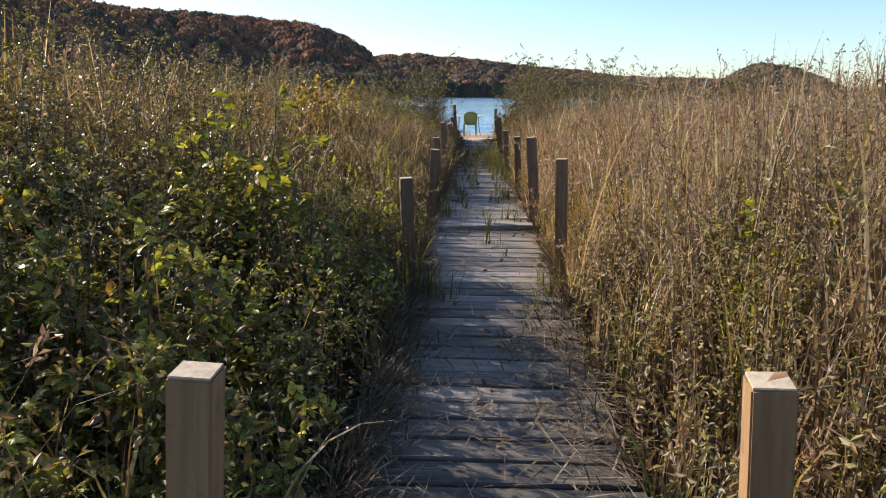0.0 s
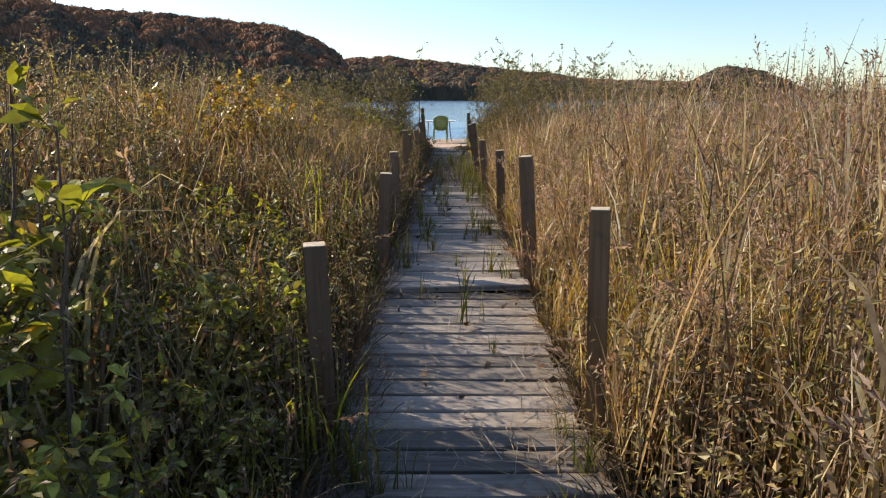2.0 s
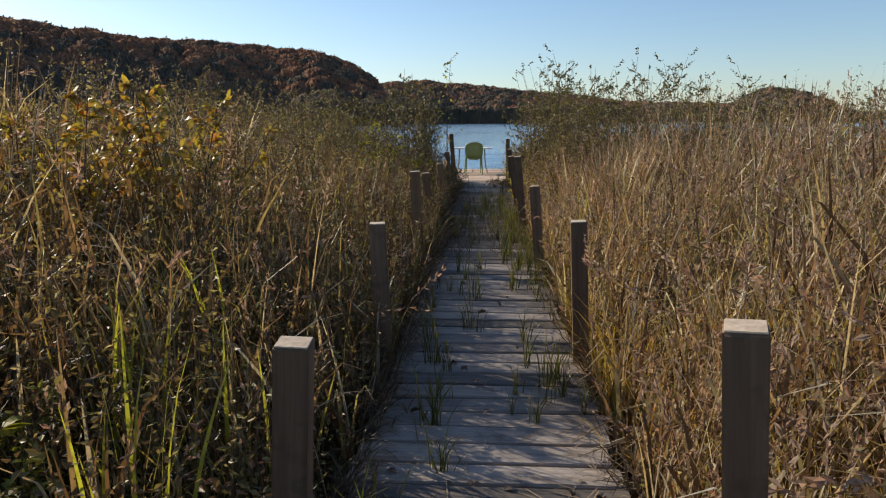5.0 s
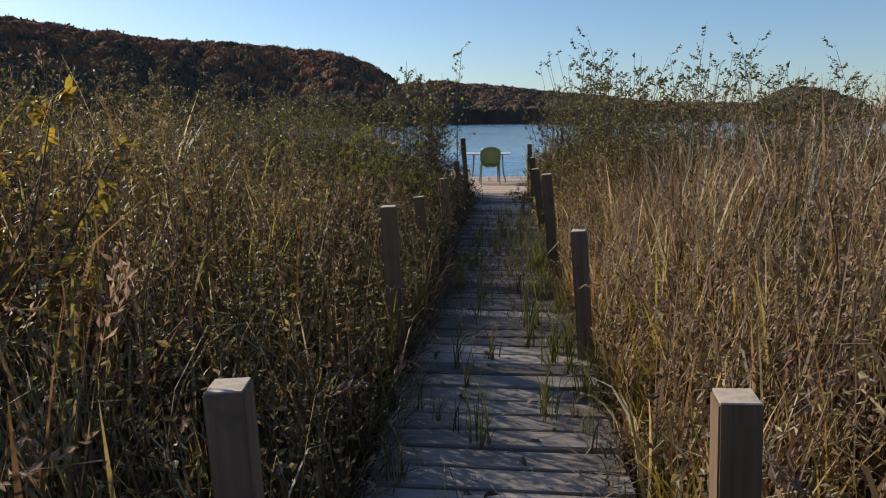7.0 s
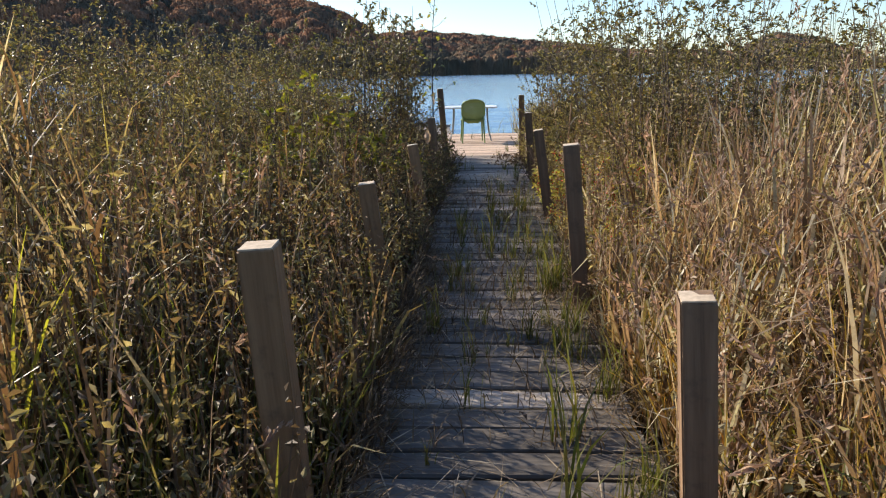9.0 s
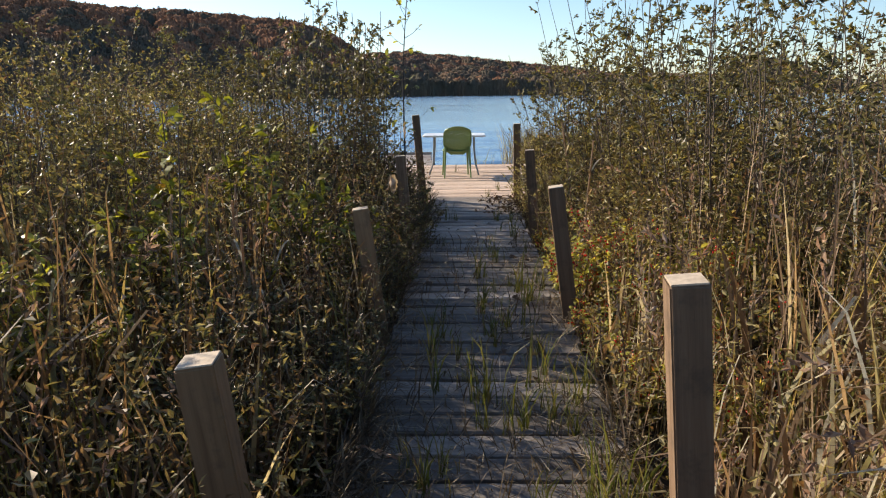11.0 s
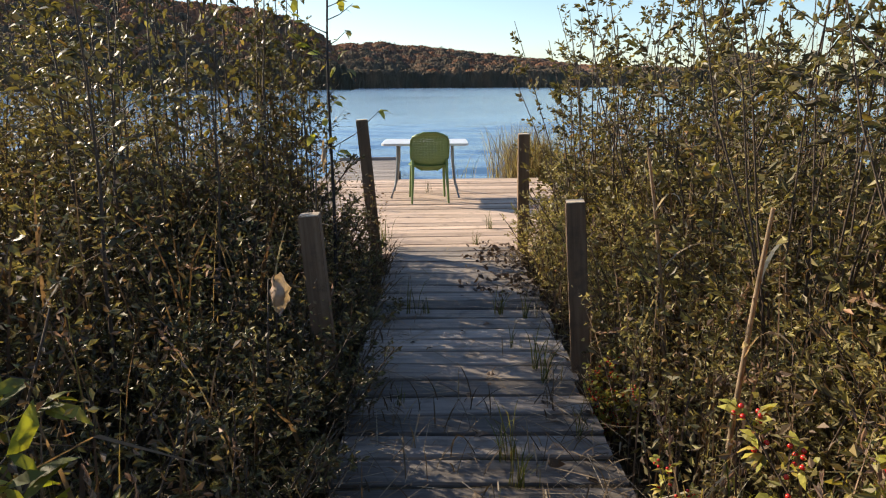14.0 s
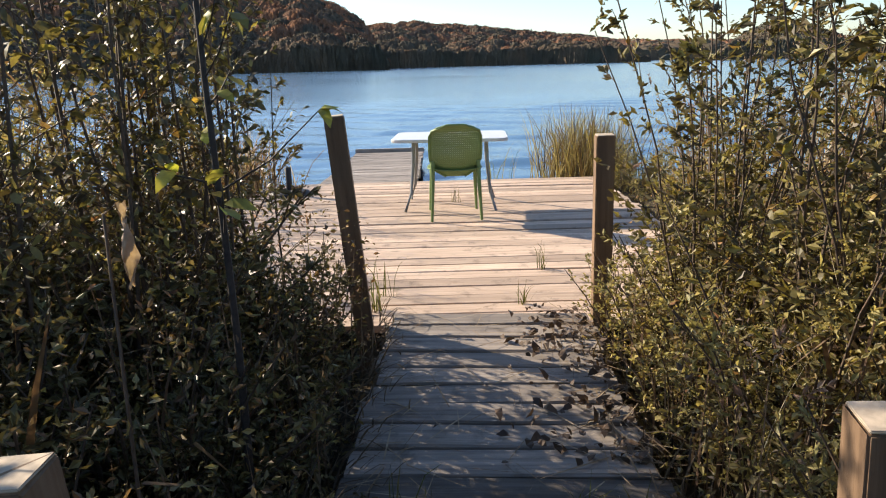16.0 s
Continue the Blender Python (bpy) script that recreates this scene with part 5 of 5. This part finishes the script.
# ---- on the boards ----
def build_broken_stalks():
    """Upright dead stalks, snapped off, among the shrubs."""
    rng = np.random.default_rng(77)
    for x, y, tall in ((-0.12, 16.05, 0.95), (-0.2, 16.2, 1.05), (-0.3, 16.1, 0.9), (-0.26, 16.4, 1.1), (-0.42, 16.3, 1.15), (-0.05, 16.3, 0.85), (-0.35, 15.8, 0.9), (-0.1, 15.6, 0.75), (-0.5, 16.0, 1.1), (0.02, 15.8, 0.8), (1.95, 17.9, 1.2), (2.05, 18.6, 1.3)):
        a, lean = rng.uniform(0, 6.28), rng.uniform(0.03, 0.12)
        t = np.linspace(0, 1, 6)
        pts = np.column_stack([math.cos(a) * lean * tall * t ** 1.6, math.sin(a) * lean * tall * t ** 1.6, tall * t])
        v, f = tube(pts, np.interp(t, [0, 1], [0.011, 0.006]), 6)
        flag, ff = ribbons(rng, pts[3:5], np.array([0.35, 0.28]), np.array([0.016, 0.013]), np.array([0.4, 0.7]), np.array([2.0, 1.8]), np.array([1.5, 2.0]), 6, rng.uniform(0, 6.28, 2))
        stalk = tagged(new("dead_stalk"), "dead broken reed stalk with a withered hanging blade", "reed stalk", "dead reed stalks")
        stalk.matrix_world = pose(x, y, GROUND_Z - 0.03)
        child("stem", mesh_of("stem", v, f, SEED, True), stalk)
        child("blade", mesh_of("blade", flag, ff, REED_DRY), stalk)


def build_blade_clumps():
    """Clumps of upright, broad yellow-green blades among the reeds."""
    rng = np.random.default_rng(78)
    for x, y, tall, n in ((-0.28, 7.95, 1.08, 6), (-0.45, 8.15, 1.1, 7), (-0.62, 8.6, 1.15, 6), (-0.22, 8.6, 0.95, 5), (-0.55, 9.4, 1.1, 6), (-0.65, 12.5, 1.15, 8), (-0.4, 12.95, 1.05, 6), (-0.8, 13.3, 1.2, 6), (1.7, 4.1, 0.95, 9), (1.52, 3.85, 0.85, 7), (1.75, 5.2, 1.05, 6), (1.62, 12.0, 1.05, 5), (-0.12, 5.45, 0.7, 5)):
        v, f = ribbons(rng, np.column_stack([rng.normal(0, 0.05, n), rng.normal(0, 0.05, n), np.zeros(n)]), tall * rng.uniform(0.7, 1.05, n), rng.uniform(0.011, 0.019, n), np.abs(rng.normal(0.05, 0.06, n)), rng.uniform(0.05, 0.7, n), rng.uniform(1.5, 4.0, n), 7)
        ob = new("blade_clump")
        for one in v.reshape(n, 16, 3):
            child("blade", mesh_of("blade", one, f[:7], IRIS), ob)
        ob.matrix_world = pose(x, y, GROUND_Z - 0.03)
        tagged(ob, "clump of tall yellow-green blades among the reeds", "marsh plant", "clumps of green blades")


def build_tufts():
    rng = np.random.default_rng(72)
    kinds = []
    for k in range(5):
        n = 9 + 3 * k
        v, f = ribbons(rng, np.column_stack([rng.normal(0, 0.03, n), rng.normal(0, 0.012, n), np.zeros(n) - 0.03]), rng.uniform(0.10, 0.34, n), rng.uniform(0.004, 0.009, n), np.abs(rng.normal(0.06, 0.12, n)), rng.uniform(0.1, 1.3, n), rng.uniform(1.5, 3, n), 4)
        kinds.append(mesh_of("grass_tuft", v, f, TUFT_SHADED))
    spots = []
    for q in range(128):
        y = rng.uniform(4.6, 20.6) if q < 45 else rng.choice([rng.normal(9.3, 0.5), rng.normal(14.0, 0.8), rng.normal(14.6, 1.0), rng.normal(16.2, 0.9), rng.normal(11.8, 0.6)])
        u = rng.choice([rng.uniform(0.12, 0.4), rng.uniform(0.4, 0.95), rng.uniform(0.6, 0.97), rng.uniform(0.7, 0.97)])
        spots.append((edge_left(y) + u, y, rng.uniform(0.5, 1.3), 0.0))
    for q in range(34):
        y = rng.uniform(13.0, 17.6)
        spots.append((edge_left(y) + rng.uniform(0.15, 0.95), y, rng.uniform(0.4, 0.95), 0.0))
    spots += [(0.74, 21.5, 1.1, DECK_Z), (0.80, 21.75, 0.9, DECK_Z), (1.25, 24.45, 0.8, DECK_Z), (1.55, 21.55, 0.6, DECK_Z), (1.75, 22.2, 0.7, DECK_Z), (-0.01, 5.4, 1.9, 0.0), (0.05, 5.25, 1.4, 0.0), (0.57, 6.95, 1.5, 0.0), (0.62, 7.6, 1.2, 0.0), (0.35, 7.4, 0.9, 0.0), (1.03, 12.5, 1.8, 0.0), (1.08, 12.9, 1.5, 0.0), (0.42, 11.6, 0.9, 0.0)]
    for x, y, s, z in spots:
        ob = new("grass_tuft", kinds[int(rng.integers(5))])
        ob.matrix_world = Matrix.LocRotScale((x, y, z), Euler((0, 0, rng.uniform(-0.4, 0.4))), (s, s, s))
        tagged(ob, "tuft of green grass growing up between the planks", "grass tuft", "grass tufts on the boards")


def build_litter():
    rng = np.random.default_rng(73)
    n = 4600
    y = np.where(rng.random(n) < 0.75, rng.uniform(1.0, 21.3, n), rng.normal(4.2, 0.8, n))
    u = np.where(rng.random(n) < 0.72, np.abs(rng.normal(0, 0.16, n)), rng.uniform(0, 1, n))
    u = np.where(rng.random(n) < 0.6, 1 - u, u)
    u = np.clip(u, -0.02, 1.02)
    x = edge_left(y) + u
    v, f = ribbons(rng, np.column_stack([x, y, rng.uniform(0.008, 0.03, n)]), rng.uniform(0.05, 0.32, n), rng.uniform(0.003, 0.008, n), rng.normal(1.56, 0.035, n), rng.normal(0.0, 0.04, n), np.ones(n) * 2, 3)
    v[:, 2] = np.maximum(v[:, 2], 0.006)
    tagged(new("straw", mesh_of("straw", v, f, LITTER)), "dry straw and broken reed stems scattered on the planks", "straw", kind="stuff")
    m = 440
    y = np.where(rng.random(m) < 0.45, rng.uniform(19.9, 21.35, m), rng.uniform(3.0, 21.0, m))
    x = np.where(y > 19.9, edge_right(y) - np.abs(rng.normal(0, 0.22, m)), edge_left(y) + rng.uniform(0, 1, m))
    size = rng.uniform(0.025, 0.062, m)
    v, f = leaves(rng, np.column_stack([x, y, np.full(m, 0.014)]), np.column_stack([rng.normal(0, 1, (m, 2)), rng.uniform(0, 1.1, m)]), size, size * 0.55, 0.5, 0.6)
    tagged(new("fallen_leaves", mesh_of("fallen_leaves", v, f, DEAD_LEAF)), "curled brown fallen leaves lying on the planks", "leaves", kind="stuff")


def build_dried_leaf(x0, y0, top, length, half_width, label):
    rng = np.random.default_rng(74)
    root = tagged(new("dried_leaf"), label, "leaf")
    root.matrix_world = pose(x0, y0, GROUND_Z)
    top = top - GROUND_Z
    v, f = tube([(-0.05, 0.03, 0.0), (-0.06, 0.02, top * 0.55), (-0.03, 0.0, top - 0.02), (0, 0, top)], [0.005, 0.004, 0.003, 0.002], 5)
    child("stalk", mesh_of("stalk", v, f, BARK, True), root)
    u, w = np.meshgrid(np.linspace(0, 1, 13), np.linspace(-1, 1, 9), indexing="ij")
    lobes = 1 + 0.16 * np.sin(u * 17 + w) * np.abs(w)
    half = half_width * np.sin(np.pi * np.clip(u * 0.93 + 0.05, 0, 1)) ** 0.7 * lobes
    x, y, z = half * np.sin(w * 1.3), half * (1 - np.cos(w * 1.9)) * 0.9 + 0.012 * np.sin(u * 9 + w * 2), top - length * u
    v = np.stack([x, y, z], -1).reshape(-1, 3) + rng.normal(0, 0.002, (117, 3))
    i, j = np.meshgrid(np.arange(12), np.arange(8), indexing="ij")
    f = np.stack([i * 9 + j, i * 9 + j + 1, (i + 1) * 9 + j + 1, (i + 1) * 9 + j], -1).reshape(-1, 4)
    child("blade", mesh_of("blade", v, f, DRIED, True), root)


def build_dark_sapling():
    """A single dark stem with short twigs and one long twig that ends in a pair of leaves."""
    rng = np.random.default_rng(76)
    root = tagged(new("sapling"), "single dark sapling stem with few green leaves by the deck", "sapling")
    root.matrix_world = pose(0.52, 19.74, GROUND_Z - 0.03)
    t = np.linspace(0, 1, 12)
    trunk = np.column_stack([0.015 * np.sin(t * 7) + 0.09 * t ** 2, 0.02 * np.sin(t * 5), 2.75 * t])
    wood, at, dr = [tube(trunk, np.interp(t, [0, 1], [0.0135, 0.003]), 6)], [], []
    twigs = [(0.44, 0.1, 0.27, 0.20)] + [(u, rng.uniform(0, 6.28), rng.uniform(0.06, 0.2), rng.uniform(0.05, 0.2)) for u in np.linspace(0.40, 0.99, 26)]
    for q, (u, way, out, lift) in enumerate(twigs):
        p = np.array([np.interp(u, t, trunk[:, c]) for c in range(3)])
        mid = p + np.array([math.cos(way) * out * 0.5, math.sin(way) * out * 0.5, lift * 0.38])
        end = p + np.array([math.cos(way) * out, math.sin(way) * out, lift])
        wood.append(tube([p, mid, end], [0.003, 0.0023, 0.0014], 4))
        for w in ([1.0, 1.0, 0.97] if q == 0 else rng.uniform(0.35, 1.0, 3)):
            at.append(p + (end - p) * w)
            dr.append(np.array([math.cos(way), math.sin(way), 0.1]) + rng.normal(0, 0.8, 3))
    v, f = joined(wood)
    child("stem", mesh_of("stem", v, f, BARK_DARK, True), root)
    size = rng.uniform(0.05, 0.085, len(at))
    v, f = leaves(rng, np.array(at), np.array(dr), size, size * 0.5)
    child("foliage", mesh_of("foliage", v, f, LEAF_GREEN), root)


def build_arching_blades():
    """Single long grass blades that bow out over the boards and the shrubs."""
    rng = np.random.default_rng(75)
    spots = [(-0.42, 2.75, 0.3, 0.95, 2.3), (-0.25, 4.6, 0.4, 0.8, 1.8), (0.98, 5.2, -0.6, 1.6, 0.5), (1.35, 5.6, 0.5, 1.65, 0.6), (1.75, 4.1, 0.2, 1.75, 2.0), (1.9, 4.3, 2.6, 1.8, 2.4), (2.2, 4.6, 2.0, 1.75, 2.2), (2.5, 5.0, 0.4, 1.8, 2.4), (-0.2, 8.7, 0.2, 0.9, 2.2), (-0.4, 9.0, 0.5, 1.1, 2.0), (0.05, 11.6, 0.0, 0.8, 2.3), (0.1, 15.4, 0.6, 0.8, 2.2), (0.3, 15.9, 0.4, 0.85, 2.3), (1.8, 12.6, 2.6, 1.3, 1.7), (2.0, 11.0, 0.8, 1.6, 1.9), (1.7, 9.0, 0.4, 1.5, 1.5)]
    for x, y, way, length, droop in spots:
        n = 2
        v, f = ribbons(rng, np.column_stack([rng.normal(0, 0.02, n), rng.normal(0, 0.02, n), np.zeros(n)]), length * np.array([1.0, 0.8]), np.array([0.012, 0.009]), np.array([0.12, 0.2]), droop * np.array([1.0, 0.7]), np.array([2.4, 2.0]), 9, np.array([way, way + 0.7]))
        ob = new("long_grass_blade", mesh_of("long_grass_blade", v, f, WEED_STEM if y < 5.1 and x > 1.7 else REED_DRY))
        ob.matrix_world = pose(x, y, GROUND_Z - 0.02)
        tagged(ob, "long pale grass blade bowing over beside the boardwalk", "grass blade", "long grass blades")


build_dried_leaf(0.49, 18.25, 0.65, 0.15, 0.035, "large curled tan dried leaf hanging from a thin stalk")
build_dried_leaf(0.56, 19.18, 1.03, 0.15, 0.010, "narrow rolled grey-tan dead leaf hanging from a stalk")
build_dark_sapling()
build_arching_blades()
build_shore_reeds()
build_broken_stalks()
build_blade_clumps()
build_tufts()
build_litter()
